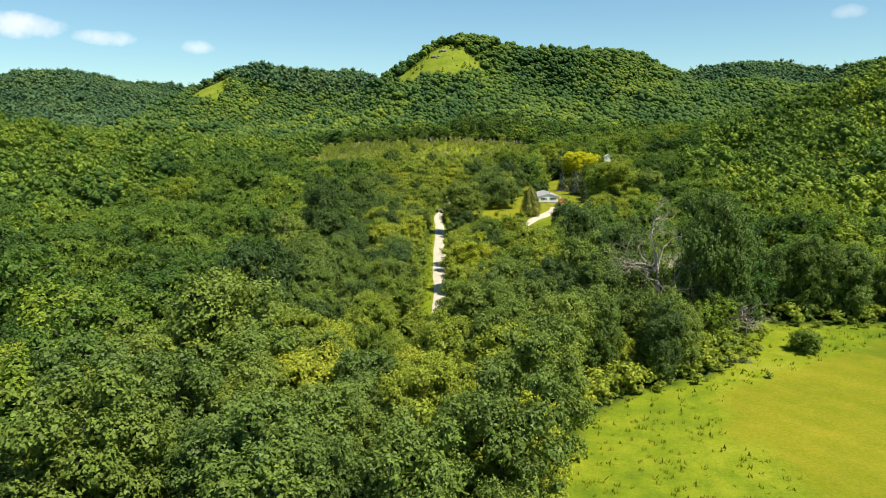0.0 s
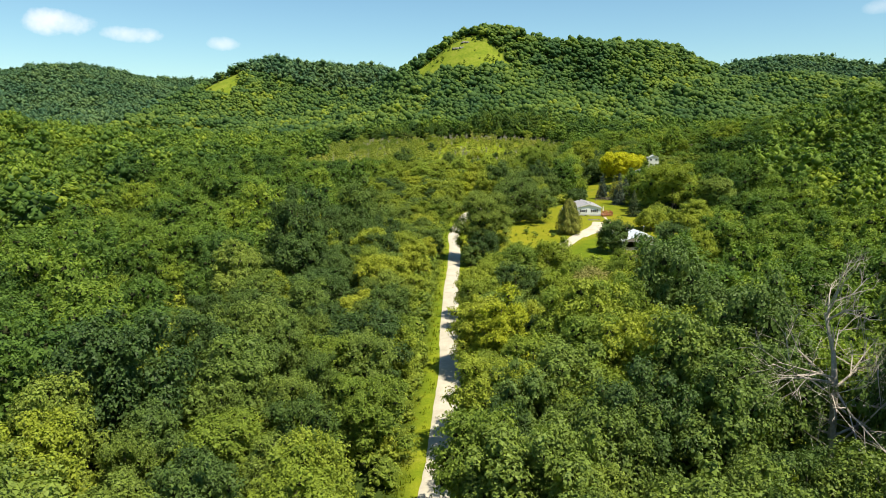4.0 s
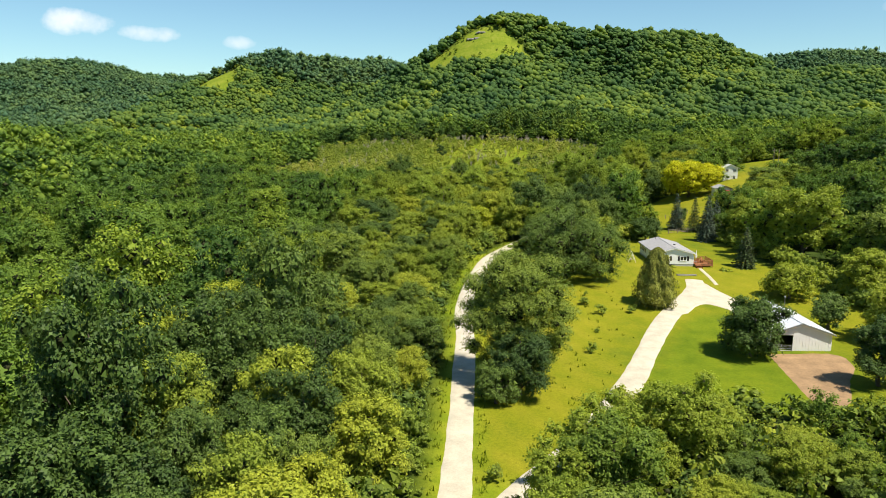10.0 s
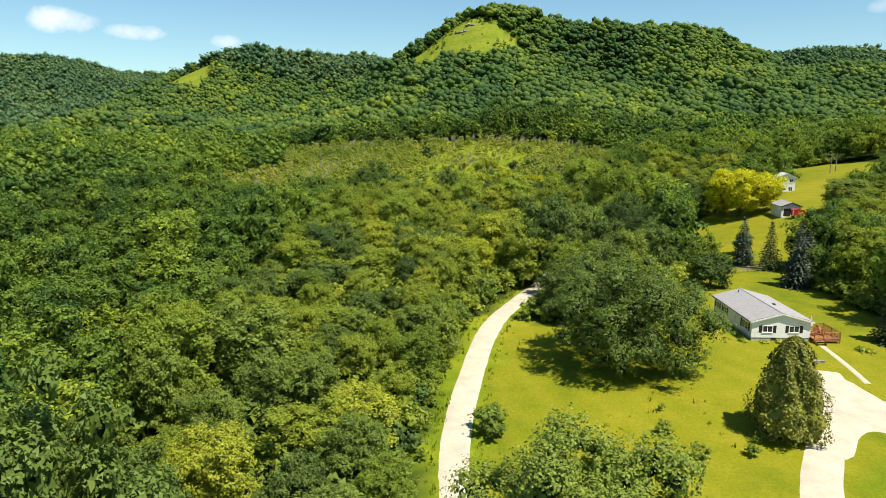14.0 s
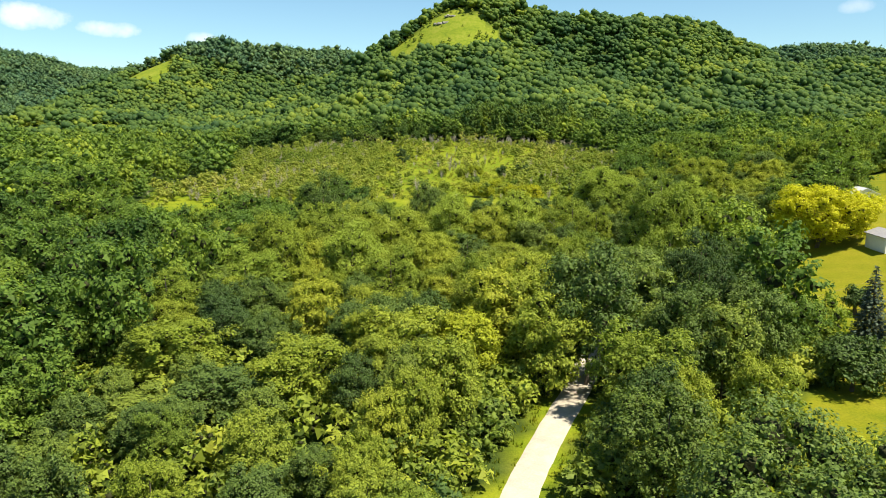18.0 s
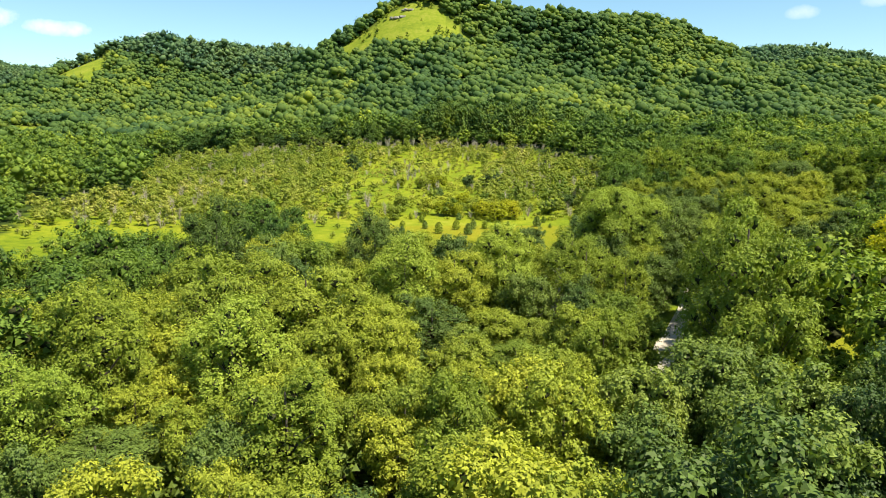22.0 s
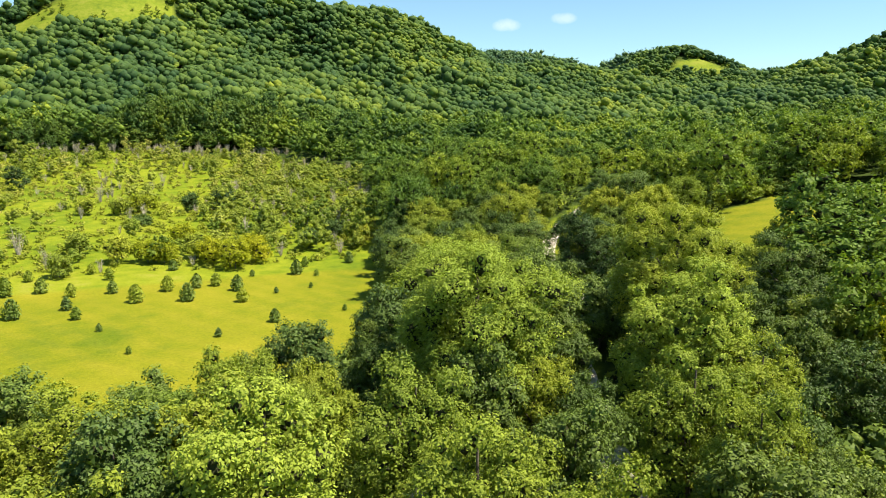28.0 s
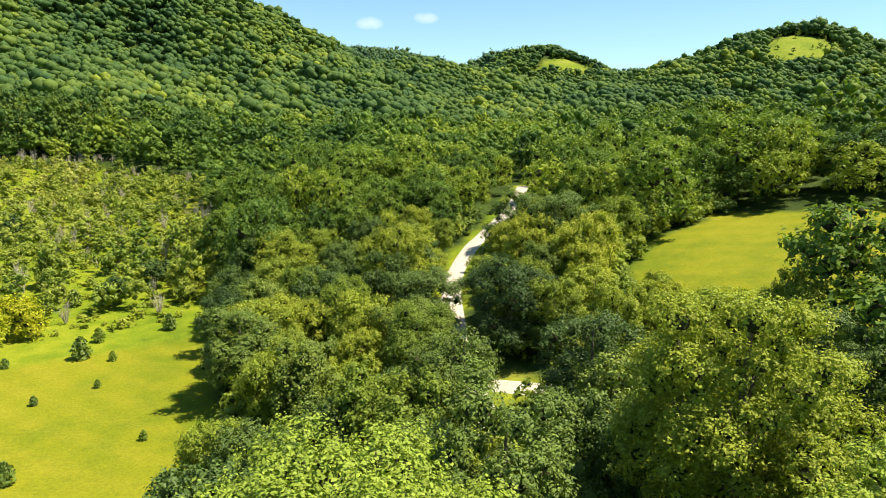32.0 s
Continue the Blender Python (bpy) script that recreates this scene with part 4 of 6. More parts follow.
def window(parent, m, wide, tall, shutters=True, name="window"):
    """A framed sash in a wall: frame, two panes, sill, and a shutter at each side. m: its lower middle on the wall's face."""
    w, h = wide / 2, tall
    fr = part(name, spin(boxes((-w, w, -0.05, 0.08, 0, 0.07), (-w, w, -0.05, 0.08, h - 0.07, h), (-w, -w + 0.07, -0.05, 0.08, 0.07, h - 0.07),
                               (w - 0.07, w, -0.05, 0.08, 0.07, h - 0.07), (-0.035, 0.035, -0.04, 0.07, 0.07, h - 0.07)), m), M_TRIM, parent, "white window frame")
    for a, b in ((-w + 0.07, -0.035), (0.035, w - 0.07)):
        part("pane", spin(boxes((a, b, 0.0, 0.02, 0.07, h - 0.07)), m), M_GLASS, fr, "dark window glass")
    part("sill", spin(boxes((-w - 0.05, w + 0.05, -0.11, -0.052, -0.05, 0.0)), m), M_TRIM, fr)
    if shutters:
        for sx in (-1, 1):
            a = sx * (w + 0.26)
            sh = part("shutter", spin(boxes((a - 0.2, a + 0.2, -0.05, -0.004, -0.02, h + 0.02), bevel=0.01), m), M_SHUTTER, fr, "black louvred shutter")
    return fr


def ranch_house():
    """The low white house: longways up the valley, gable to the yard."""
    W, L, H, B = 7.5, 13.2, 2.15, 0.5
    z = 0.75
    root = thing("house", pose(36.2, 260.3, z, 0, 0, 0.8), "low white house with grey shingle roof and dark shutters", "house")
    fw = [(1.4, 2.7, 1.2, 2.1), (4.8, 6.1, 1.2, 2.1)]
    part("front_wall", pierced(W, H + B, 0.18, fw, B), M_SIDING, root, "white clapboard wall")
    part("gable", prism([(0, H + B), (W, H + B), (W / 2, H + B + 1.05)], 0.0, 0.18), M_SIDING, root)
    part("rear_wall", spin(pierced(W, H + B, 0.18, [], B), pose(0, L - 0.18, 0)), M_SIDING, root)
    part("rear_gable", prism([(0, H + B), (W, H + B), (W / 2, H + B + 1.05)], L - 0.18, L), M_SIDING, root)
    lw = [(0.9, 2.9, 1.1, 2.2), (5.0, 5.5, 1.5, 2.0), (8.2, 9.6, 1.3, 2.2), (11.0, 12.2, 1.3, 2.2)]
    side = pose(0, 0, 0, 0, 0, 90)
    flip = Matrix.Diagonal((1, -1, 1, 1))
    part("side_wall", spin(pierced(L - 0.36, H + B, 0.18, lw, B), pose(0, 0.18, 0) @ side @ flip), M_SIDING, root)
    part("side_wall", spin(pierced(L - 0.36, H + B, 0.18, [(1.4, 2.3, B, 2.5), (5, 6.4, 1.3, 2.2), (9, 10.4, 1.3, 2.2)], B), pose(W - 0.18, 0.18, 0) @ side @ flip), M_SIDING, root)
    part("foundation", boxes((0.06, W - 0.06, 0.06, L - 0.06, -0.6, B - 0.004)), M_BLOCK, root, "grey block foundation")
    part("crawl_vent", boxes((2.6, 3.3, 0.02, 0.056, 0.15, 0.42)), M_SHUTTER, root, "dark foundation vent")
    part("floor", boxes((0.2, W - 0.2, 0.2, L - 0.2, B, B + 0.1)), M_DARK, root)
    part("eave_trim", boxes((-0.34, -0.3, -0.3, L + 0.3, H + B - 0.17, H + B - 0.03)), M_TRIM, root, "white eave board")
    rise, run = 1.05, W / 2
    for k, sx in enumerate((-1, 1)):
        a = [(W / 2, H + B + rise + 0.13), (W / 2, H + B + rise + 0.01), (W / 2 + sx * (run + 0.35), H + B - 0.08), (W / 2 + sx * (run + 0.35), H + B + 0.04)]
        roof = part("roof", prism(a, -0.3, L + 0.3), M_SHINGLE, root, "grey asphalt shingle roof slope")
        for j in range(9):
            f0, f1 = j / 9, (j + 1) / 9
            x0, x1 = W / 2 + sx * (run + 0.35) * f0, W / 2 + sx * (run + 0.35) * f1
            z0, z1 = H + B + rise + 0.135 - 1.09 * f0, H + B + rise + 0.135 - 1.09 * f1
            part("shingle_course", prism([(x0, z0), (x1, z1 + 0.008), (x1, z1 + 0.004), (x0, z0 - 0.004)], -0.31, L + 0.31), M_SHINGLE, roof)
    for y in (-0.335, L + 0.305):
        for sx in (-1, 1):
            part("rake_board", prism([(W / 2, H + B + rise + 0.11), (W / 2, H + B + rise - 0.07), (W / 2 + sx * (run + 0.35), H + B - 0.16), (W / 2 + sx * (run + 0.35), H + B + 0.02)], y, y + 0.03), M_TRIM, root, "white rake board")
    part("ridge_cap", boxes((W / 2 - 0.13, W / 2 + 0.13, -0.32, L + 0.32, H + B + rise + 0.1, H + B + rise + 0.165)), M_SHINGLE, root)
    part("roof_vent", boxes((W / 2 + 1.1, W / 2 + 1.5, 5.2, 5.6, H + B + 0.72, H + B + 1.0), bevel=0.03), M_SHUTTER, root, "dark roof vent")
    part("vent_pipe", rod((W / 2 - 0.9, L - 1.4, H + B + 0.7), (W / 2 - 0.9, L - 1.4, H + B + 1.35), 0.06), M_SHUTTER, root)
    for a, b, lo, hi in fw:
        window(root, pose((a + b) / 2, 0.02, lo), b - a, hi - lo)
    for a, b, lo, hi in lw:
        window(root, pose(0.02, 0.18 + (a + b) / 2, lo, 0, 0, -90), b - a, hi - lo, b - a > 0.6)
    door = part("door", boxes((W - 0.1, W - 0.04, 1.6, 2.46, B, 2.48)), M_TRIM, root, "white side door")
    part("door_handle", rod((W - 0.04, 1.72, 1.55), (W + 0.02, 1.72, 1.55), 0.03), M_STEEL, door)
    return root


ranch_house()


def deck():
    """The stained timber deck at the house's side door, with railings and steps."""
    root = thing("deck", pose(43.82, 259.5, 0.75, 0, 0, 0.8), "red-brown stained timber deck with railings beside the white house", "deck")
    W, L, Z = 3.4, 4.4, 0.62
    for j in range(23):
        x = 0.02 + j * W / 23
        part("board", boxes((x, x + W / 23 - 0.015, 0, L, Z - 0.04, Z)), M_DECK, root)
    part("joist_frame", boxes((0, W, 0.0, 0.05, Z - 0.28, Z - 0.045), (0, W, L - 0.05, L, Z - 0.28, Z - 0.045), (W - 0.05, W, 0.05, L - 0.05, Z - 0.28, Z - 0.045)), M_DECK, root)
    spots = [(0.08, 0.05), (1.25, 0.05), (W - 0.06, 0.05), (W - 0.06, L / 2), (W - 0.06, L - 0.06), (1.2, L - 0.06), (0.08, L - 0.06)]
    for x, y in spots:
        part("post", boxes((x - 0.045, x + 0.045, y - 0.045, y + 0.045, -0.5, Z + 1.0)), M_DECK, root)
    for (x0, y0), (x1, y1) in zip(spots[1:], spots[2:]):
        for z in (Z + 0.12, Z + 0.9):
            part("rail", rod((x0, y0, z), (x1, y1, z), 0.045, sides=4), M_DECK, root)
        n = int(math.hypot(x1 - x0, y1 - y0) / 0.16)
        for k in range(1, n):
            f = k / n
            x, y = x0 + (x1 - x0) * f, y0 + (y1 - y0) * f
            part("baluster", boxes((x - 0.018, x + 0.018, y - 0.018, y + 0.018, Z + 0.14, Z + 0.88)), M_DECK, root)
    for k in range(3):
        part("step", boxes((0.12, 1.2, -0.3 * (k + 1), -0.3 * k - 0.01, Z - 0.2 * (k + 1) - 0.04, Z - 0.2 * (k + 1))), M_DECK, root)
    for x in (0.12, 1.2):
        part("stringer", prism([(x - 0.02, -0.1), (x + 0.02, -0.1), (x + 0.02, 0.36), (x - 0.02, 0.36)], -0.9, -0.01), M_DECK, root)


deck()


def patio_umbrella():
    root = thing("patio_umbrella", pose(44.8, 262.6, 1.37), "closed pale canvas patio umbrella standing on the deck", "umbrella")
    part("pole", rod((0, 0, 0), (0, 0, 2.3), 0.025), M_STEEL, root)
    part("base", rod((0, 0, 0), (0, 0, 0.1), 0.25, 0.2, 12), M_STEEL, root)
    part("canopy", rod((0, 0, 0.9), (0, 0, 2.35), 0.26, 0.04, 8), M_CLOTH, root, "furled canvas canopy")


def deck_chair(x, y, turn):
    root = thing("deck_chair", pose(x, y, 1.37, 0, 0, turn), "red-brown wooden deck chair on the timber deck", "chair", "chairs on the deck")
    part("seat", boxes((-0.28, 0.28, -0.25, 0.3, 0.36, 0.41), bevel=0.01), M_DECK, root)
    part("backrest", spin(boxes((-0.28, 0.28, -0.03, 0.03, 0, 0.65), bevel=0.01), pose(0, 0.3, 0.4, -18)), M_DECK, root)
    for sx in (-0.25, 0.25):
        part("armrest", boxes((sx - 0.05, sx + 0.05, -0.3, 0.3, 0.58, 0.62)), M_DECK, root)
        for sy in (-0.22, 0.26):
            part("leg", boxes((sx - 0.03, sx + 0.03, sy - 0.03, sy + 0.03, 0, 0.58)), M_DECK, root)


patio_umbrella()
deck_chair(45.8, 261.4, 30)
deck_chair(46.1, 262.6, 100)
deck_chair(44.6, 261.2, -40)


def pole_shed():
    """The white metal shed: one wide opening with a stock gate, low gable roof with standing ribs."""
    W, L, H, z = 8.7, 12.5, 2.75, -2.65
    root = thing("pole_shed", pose(41.35, 217.6, z, 0, 0, 1.5), "white metal pole shed with an open stock door on the slope", "shed")
    part("front_wall", pierced(W, H, 0.16, [(0.25, 3.35, -0.0, 2.62)]), M_SIDING, root, "white ribbed metal wall")
    part("gable", prism([(0, H), (W, H), (W / 2, H + 1.55)], 0, 0.16), M_SIDING, root)
    part("rear_wall", boxes((0, W, L - 0.16, L, 0, H)), M_SIDING, root)
    part("rear_gable", prism([(0, H), (W, H), (W / 2, H + 1.55)], L - 0.16, L), M_SIDING, root)
    part("side_wall", boxes((0, 0.16, 0.16, L - 0.16, -0.3, H)), M_SIDING, root)
    part("side_wall", boxes((W - 0.16, W, 0.16, L - 0.16, -0.3, H)), M_SIDING, root)
    part("floor", boxes((0.16, W - 0.16, 0.16, L - 0.16, -0.4, 0.03)), M_SOIL, root, "bare earth floor")
    part("footing", boxes((-0.02, W + 0.02, -0.03, 0.14, -0.9, -0.005)), M_CONCRETE, root)
    for j in range(int(W / 0.45)):
        x = 0.22 + j * 0.45
        top = H + 1.5 * (1 - abs(x - W / 2) / (W / 2)) - 0.05
        lo = 2.7 if x < 3.4 else 0.02
        part("wall_rib", boxes((x - 0.02, x + 0.02, -0.022, -0.002, lo, top)), M_SIDING, root)
    for sx in (-1, 1):
        run = W / 2 + 0.35
        slope = part("roof", prism([(W / 2, H + 1.68), (W / 2, H + 1.58), (W / 2 + sx * run, H - 0.06), (W / 2 + sx * run, H + 0.04)], -0.35, L + 0.35), M_METAL_ROOF, root, "pale metal roof slope")
        for j in range(15):
            y = -0.3 + j * (L + 0.6) / 14
            part("roof_rib", prism([(W / 2, H + 1.72), (W / 2, H + 1.682), (W / 2 + sx * run, H + 0.042), (W / 2 + sx * run, H + 0.08)], y - 0.03, y + 0.03), M_METAL_ROOF, slope)
        part("rake_trim", prism([(W / 2, H + 1.7), (W / 2, H + 1.5), (W / 2 + sx * run, H - 0.14), (W / 2 + sx * run, H + 0.06)], -0.385, -0.355), M_STEEL, root, "grey metal rake trim")
    part("ridge_cap", boxes((W / 2 - 0.16, W / 2 + 0.16, -0.36, L + 0.36, H + 1.68, H + 1.735)), M_METAL_ROOF, root)
    gate = part("stock_gate", boxes((0.27, 0.31, -0.07, -0.03, 0.08, 1.25), (3.26, 3.3, -0.07, -0.03, 0.08, 1.25), (1.76, 1.8, -0.07, -0.03, 0.08, 1.25)), M_STEEL, root, "galvanised tube stock gate")
    for k in range(5):
        part("bar", rod((0.3, -0.05, 0.12 + k * 0.27), (3.28, -0.05, 0.12 + k * 0.27), 0.022, sides=6), M_STEEL, gate)
    for k in range(3):
        part("inside_post", boxes((1.2 + k * 3, 1.35 + k * 3, 6, 6.15, 0.03, H + 0.3)), M_POLE, root)


pole_shed()


def ground_patch(name, outline, mat, label, lift=0.05, seed=1, category="ground"):
    """A thin uneven sheet of bare ground laid on the slope, ragged at its edge."""
    pts = spline(outline + outline[:1], 1.0)[:-1]
    rng = np.random.default_rng(seed)
    cx, cy = sum(p.x for p in pts) / len(pts), sum(p.y for p in pts) / len(pts)
    V, T, rings = [(cx, cy, hz(cx, cy) + lift)], [], 5
    for r in range(1, rings + 1):
        for p in pts:
            f = r / rings * (1 + (rng.uniform(-0.025, 0.025) if r == rings else 0))
            x, y = cx + (p.x - cx) * f, cy + (p.y - cy) * f
            V.append((x, y, hz(x, y) + (lift if r < rings else -0.05)))
    n = len(pts)
    for k in range(n):
        j = (k + 1) % n
        T.append((0, 1 + k, 1 + j))
        for r in range(rings - 1):
            a = 1 + r * n
            T += [(a + k, a + n + k, a + n + j), (a + k, a + n + j, a + j)]
    return tagged(new(name, raw_mesh(name, np.array(V), np.array(T), [mat], smooth=True)), label, category, kind="structure")


ground_patch("dirt_yard", [(40.5, 217), (50.4, 217.4), (50.6, 212), (47, 206), (43.5, 199), (40.5, 196.5), (38.8, 199), (39.4, 206), (40, 212)], M_SOIL, "bare trodden brown soil in front of the shed", 0.06, 3)
ground_patch("gravel_pad", [(32.6, 231.5), (34.6, 232.6), (37.2, 236.2), (40.2, 237.4), (43.2, 235.6), (45.4, 235), (45.6, 238), (44.4, 242), (43.2, 246), (42.4, 249), (41.2, 251), (39.8, 250), (38.2, 246.5), (35.8, 242), (33.4, 237.5), (31.2, 233.6)], M_GRAVEL, "wide pale gravel turning pad before the house", 0.13, 4, "driveway")


track("walkway", [(44.5, 258.5), (44.4, 255), (44.3, 251), (44.1, 247.5)], 0.38, "straight narrow pale garden path from deck to driveway", 0.06)


def retaining_wall():
    root = thing("retaining_wall", pose(38.6, 253.2, hz(39.5, 253) - 0.1), "low grey stone retaining wall at the pad", "wall")
    rng = np.random.default_rng(2)
    for row in range(2):
        x = -0.2 * row
        while x < 3.4:
            w = rng.uniform(0.35, 0.6)
            part("stone", boxes((x, x + w - 0.02, -0.14, 0.14, row * 0.22, row * 0.22 + 0.21), bevel=0.03), M_STONE, root)
            x += w


retaining_wall()


def garage():
    """Small pale gable garage by the golden tree."""
    z = hz(75.5, 340) - 0.15
    W, L, H = 4.4, 6.5, 2.4
    root = thing("garage", pose(73.4, 337.4, z, 0, 0, -4), "small pale grey garage with dark roof edge beside the golden tree", "garage")
    part("front_wall", pierced(W, H, 0.15, [(0.5, 2.1, 0, 1.9)], -0.3), M_SIDING, root)
    part("gable", prism([(0, H), (W, H), (W / 2, H + 0.9)], 0, 0.15), M_SIDING, root)
    part("rear_wall", boxes((0, W, L - 0.15, L, -0.3, H)), M_SIDING, root)
    part("rear_gable", prism([(0, H), (W, H), (W / 2, H + 0.9)], L - 0.15, L), M_SIDING, root)
    for x in (0, W - 0.15):
        part("side_wall", boxes((x, x + 0.15, 0.15, L - 0.15, -0.3, H)), M_SIDING, root)
    part("garage_door", boxes((0.5, 2.1, 0.06, 0.1, 0, 1.9)), M_SHUTTER, root, "dark garage door")
    for sx in (-1, 1):
        part("roof", prism([(W / 2, H + 1.02), (W / 2, H + 0.92), (W / 2 + sx * (W / 2 + 0.3), H - 0.06), (W / 2 + sx * (W / 2 + 0.3), H + 0.04)], -0.35, L + 0.35), M_SHINGLE, root, "grey shingle roof slope")
        part("rake_board", prism([(W / 2, H + 1.0), (W / 2, H + 0.8), (W / 2 + sx * (W / 2 + 0.3), H - 0.17), (W / 2 + sx * (W / 2 + 0.3), H + 0.02)], -0.385, -0.355), M_SHUTTER, root, "dark rake board")


garage()


def red_cart():
    z = hz(75.8, 334.4)
    root = thing("farm_wagon", pose(75.8, 334.4, z, 0, 0, -8), "small red farm wagon box in front of the garage", "wagon")
    part("box", boxes((-1.3, 1.3, -0.9, 0.9, 0.55, 1.75), bevel=0.04), M_RED, root, "red painted box")
    part("lid", prism([(-1.36, 1.756), (1.36, 1.756), (0, 2.1)], -0.95, 0.95), M_RED, root)
    part("corner_trim", boxes((-1.36, -1.24, -0.96, -0.905, 0.5, 1.75)), M_TRIM, root, "white corner trim")
    part("tongue", boxes((-0.06, 0.06, -2.2, -0.9, 0.5, 0.6)), M_STEEL, root)
    for sx in (-1.0, 1.0):
        for sy in (-0.6, 0.6):
            part("wheel", rod((sx - 0.08, sy, 0.36), (sx + 0.08, sy, 0.36), 0.36, sides=14), M_SHUTTER, root, "black rubber tyre")


red_cart()


def farmhouse():
    """The two-storey white house half hidden behind the golden tree."""
    z = hz(90, 372) - 0.9
    W, L, H = 4.8, 7.0, 4.6
    root = thing("farmhouse", pose(85.8, 369, z, 0, 0, -6), "tall white two-storey farmhouse with a pale roof behind trees", "house")
    holes = [(0.8, 1.7, 0.9, 2.1), (3.2, 4.1, 0.9, 2.1), (0.8, 1.7, 3.3, 4.3), (3.2, 4.1, 3.3, 4.3)]
    part("front_wall", pierced(W, H, 0.18, holes, -0.4), M_SIDING, root)
    part("gable", prism([(0, H), (W, H), (W / 2, H + 1.2)], 0, 0.18), M_SIDING, root)
    part("rear_wall", boxes((0, W, L - 0.18, L, -0.4, H)), M_SIDING, root)
    part("rear_gable", prism([(0, H), (W, H), (W / 2, H + 1.2)], L - 0.18, L), M_SIDING, root)
    for x in (0, W - 0.18):
        part("side_wall", boxes((x, x + 0.18, 0.18, L - 0.18, -0.4, H)), M_SIDING, root)
    part("floor", boxes((0.18, W - 0.18, 0.18, L - 0.18, 2.4, 2.6)), M_DARK, root)
    for a, b, lo, hi in holes:
        window(root, pose((a + b) / 2, 0.02, lo), b - a, hi - lo, False)
    for sx in (-1, 1):
        part("roof", prism([(W / 2, H + 1.34), (W / 2, H + 1.22), (W / 2 + sx * (W / 2 + 0.35), H - 0.06), (W / 2 + sx * (W / 2 + 0.35), H + 0.06)], -0.35, L + 0.35), M_METAL_ROOF, root, "pale metal roof slope")
    part("chimney", boxes((W / 2 - 0.3, W / 2 + 0.3, 5.2, 5.8, H + 0.6, H + 2.0)), M_BLOCK, root)


farmhouse()


def utility_pole(x, y, tall, arm):
    root = thing("utility_pole", pose(x, y, hz(x, y) - 0.3, 0, 0, 20), "weathered wooden utility pole in the pasture", "pole", "utility poles")
    part("pole", rod((0, 0, 0), (0, 0, tall), 0.16, 0.1, 10), M_POLE, root)
    if arm:
        part("crossarm", boxes((-0.9, 0.9, -0.06, 0.06, tall - 0.7, tall - 0.56)), M_POLE, root)
        for k in (-0.8, 0.8):
            part("insulator", rod((k, 0, tall - 0.56), (k, 0, tall - 0.4), 0.05, 0.035), M_CLOTH, root)


utility_pole(113.3, 395, 6.6, True)
utility_pole(116, 397, 6.0, False)


def yard_light():
    root = thing("yard_light", pose(50.0, 233.2, hz(50, 233.2) - 0.2), "grey post with a small lamp head behind the shed", "lamp")
    part("post", rod((0, 0, 0), (0, 0, 3.0), 0.07, 0.05), M_POLE, root)
    part("lamp_head", rod((0, 0, 3.0), (0, 0, 3.22), 0.2, 0.1, 10), M_STEEL, root)


yard_light()


def rail_fence(points, label, posts_only=False):
    root = thing("fence", pose(0, 0, 0), label, "fence")
    pts = [Vector((x, y, hz(x, y))) for x, y in points]
    for p in pts:
        part("post", boxes((p.x - 0.07, p.x + 0.07, p.y - 0.07, p.y + 0.07, p.z - 0.4, p.z + 1.25)), M_POLE, root)
    for a, b in zip(pts, pts[1:]):
        for h in ((0.95,) if posts_only else (0.35, 0.7, 1.05)):
            part("rail", rod(a + Vector((0, -0.09, h)), b + Vector((0, -0.09, h)), 0.015 if posts_only else 0.04, sides=4), M_POLE, root)


rail_fence([(49.5, 301), (52, 301.5), (54.5, 301.8), (57.4, 302.4), (60, 302.8)], "weathered grey three-rail fence below the spruces")
rail_fence([(47.9, 321.6), (48.6, 321.2), (54.4, 322.9), (61, 324.6), (67, 325.8)], "thin wire fence on dark posts across the lawn", True)


def swing_frame():
    root = thing("swing_frame", pose(32.3, 264.6, hz(32.3, 264.6) - 0.1, 0, 0, 85), "pale timber swing frame on the lawn by the house", "swing")
    part("top_beam", rod((-1.4, 0, 2.0), (1.4, 0, 2.0), 0.06, sides=6), M_CLOTH, root)
    for sx in (-1.35, 1.35):
        for sy in (-0.8, 0.8):
            part("leg", rod((sx, sy, 0), (sx, 0, 2.03), 0.05, sides=6), M_CLOTH, root)
    seat = part("seat", boxes((-0.7, 0.7, -0.22, 0.22, 0.5, 0.55), bevel=0.01), M_POLE, root)
    for sx in (-0.65, 0.65):
        part("chain", rod((sx, 0, 0.55), (sx, 0, 2.0), 0.012, sides=4), M_STEEL, seat)


swing_frame()


def trough(x, y):
    root = thing("stock_trough", pose(x, y, hz(x, y), 0, 0, 15), "low grey metal stock trough on the grass", "trough")
    bm = bmesh.new()
    bmesh.ops.create_cone(bm, cap_ends=False, segments=20, radius1=0.62, radius2=0.68, depth=0.55, matrix=Matrix.Translation((0, 0, 0.275)) @ Matrix.Diagonal((1.5, 1, 1, 1)))
    part("tank", bm, M_STEEL, root)
    bm = bmesh.new()
    bmesh.ops.create_circle(bm, cap_ends=True, segments=20, radius=0.6, matrix=Matrix.Translation((0, 0, 0.42)) @ Matrix.Diagonal((1.5, 1, 1, 1)))
    part("water", bm, M_GLASS, root, "dark still water")


trough(48.6, 318.6)


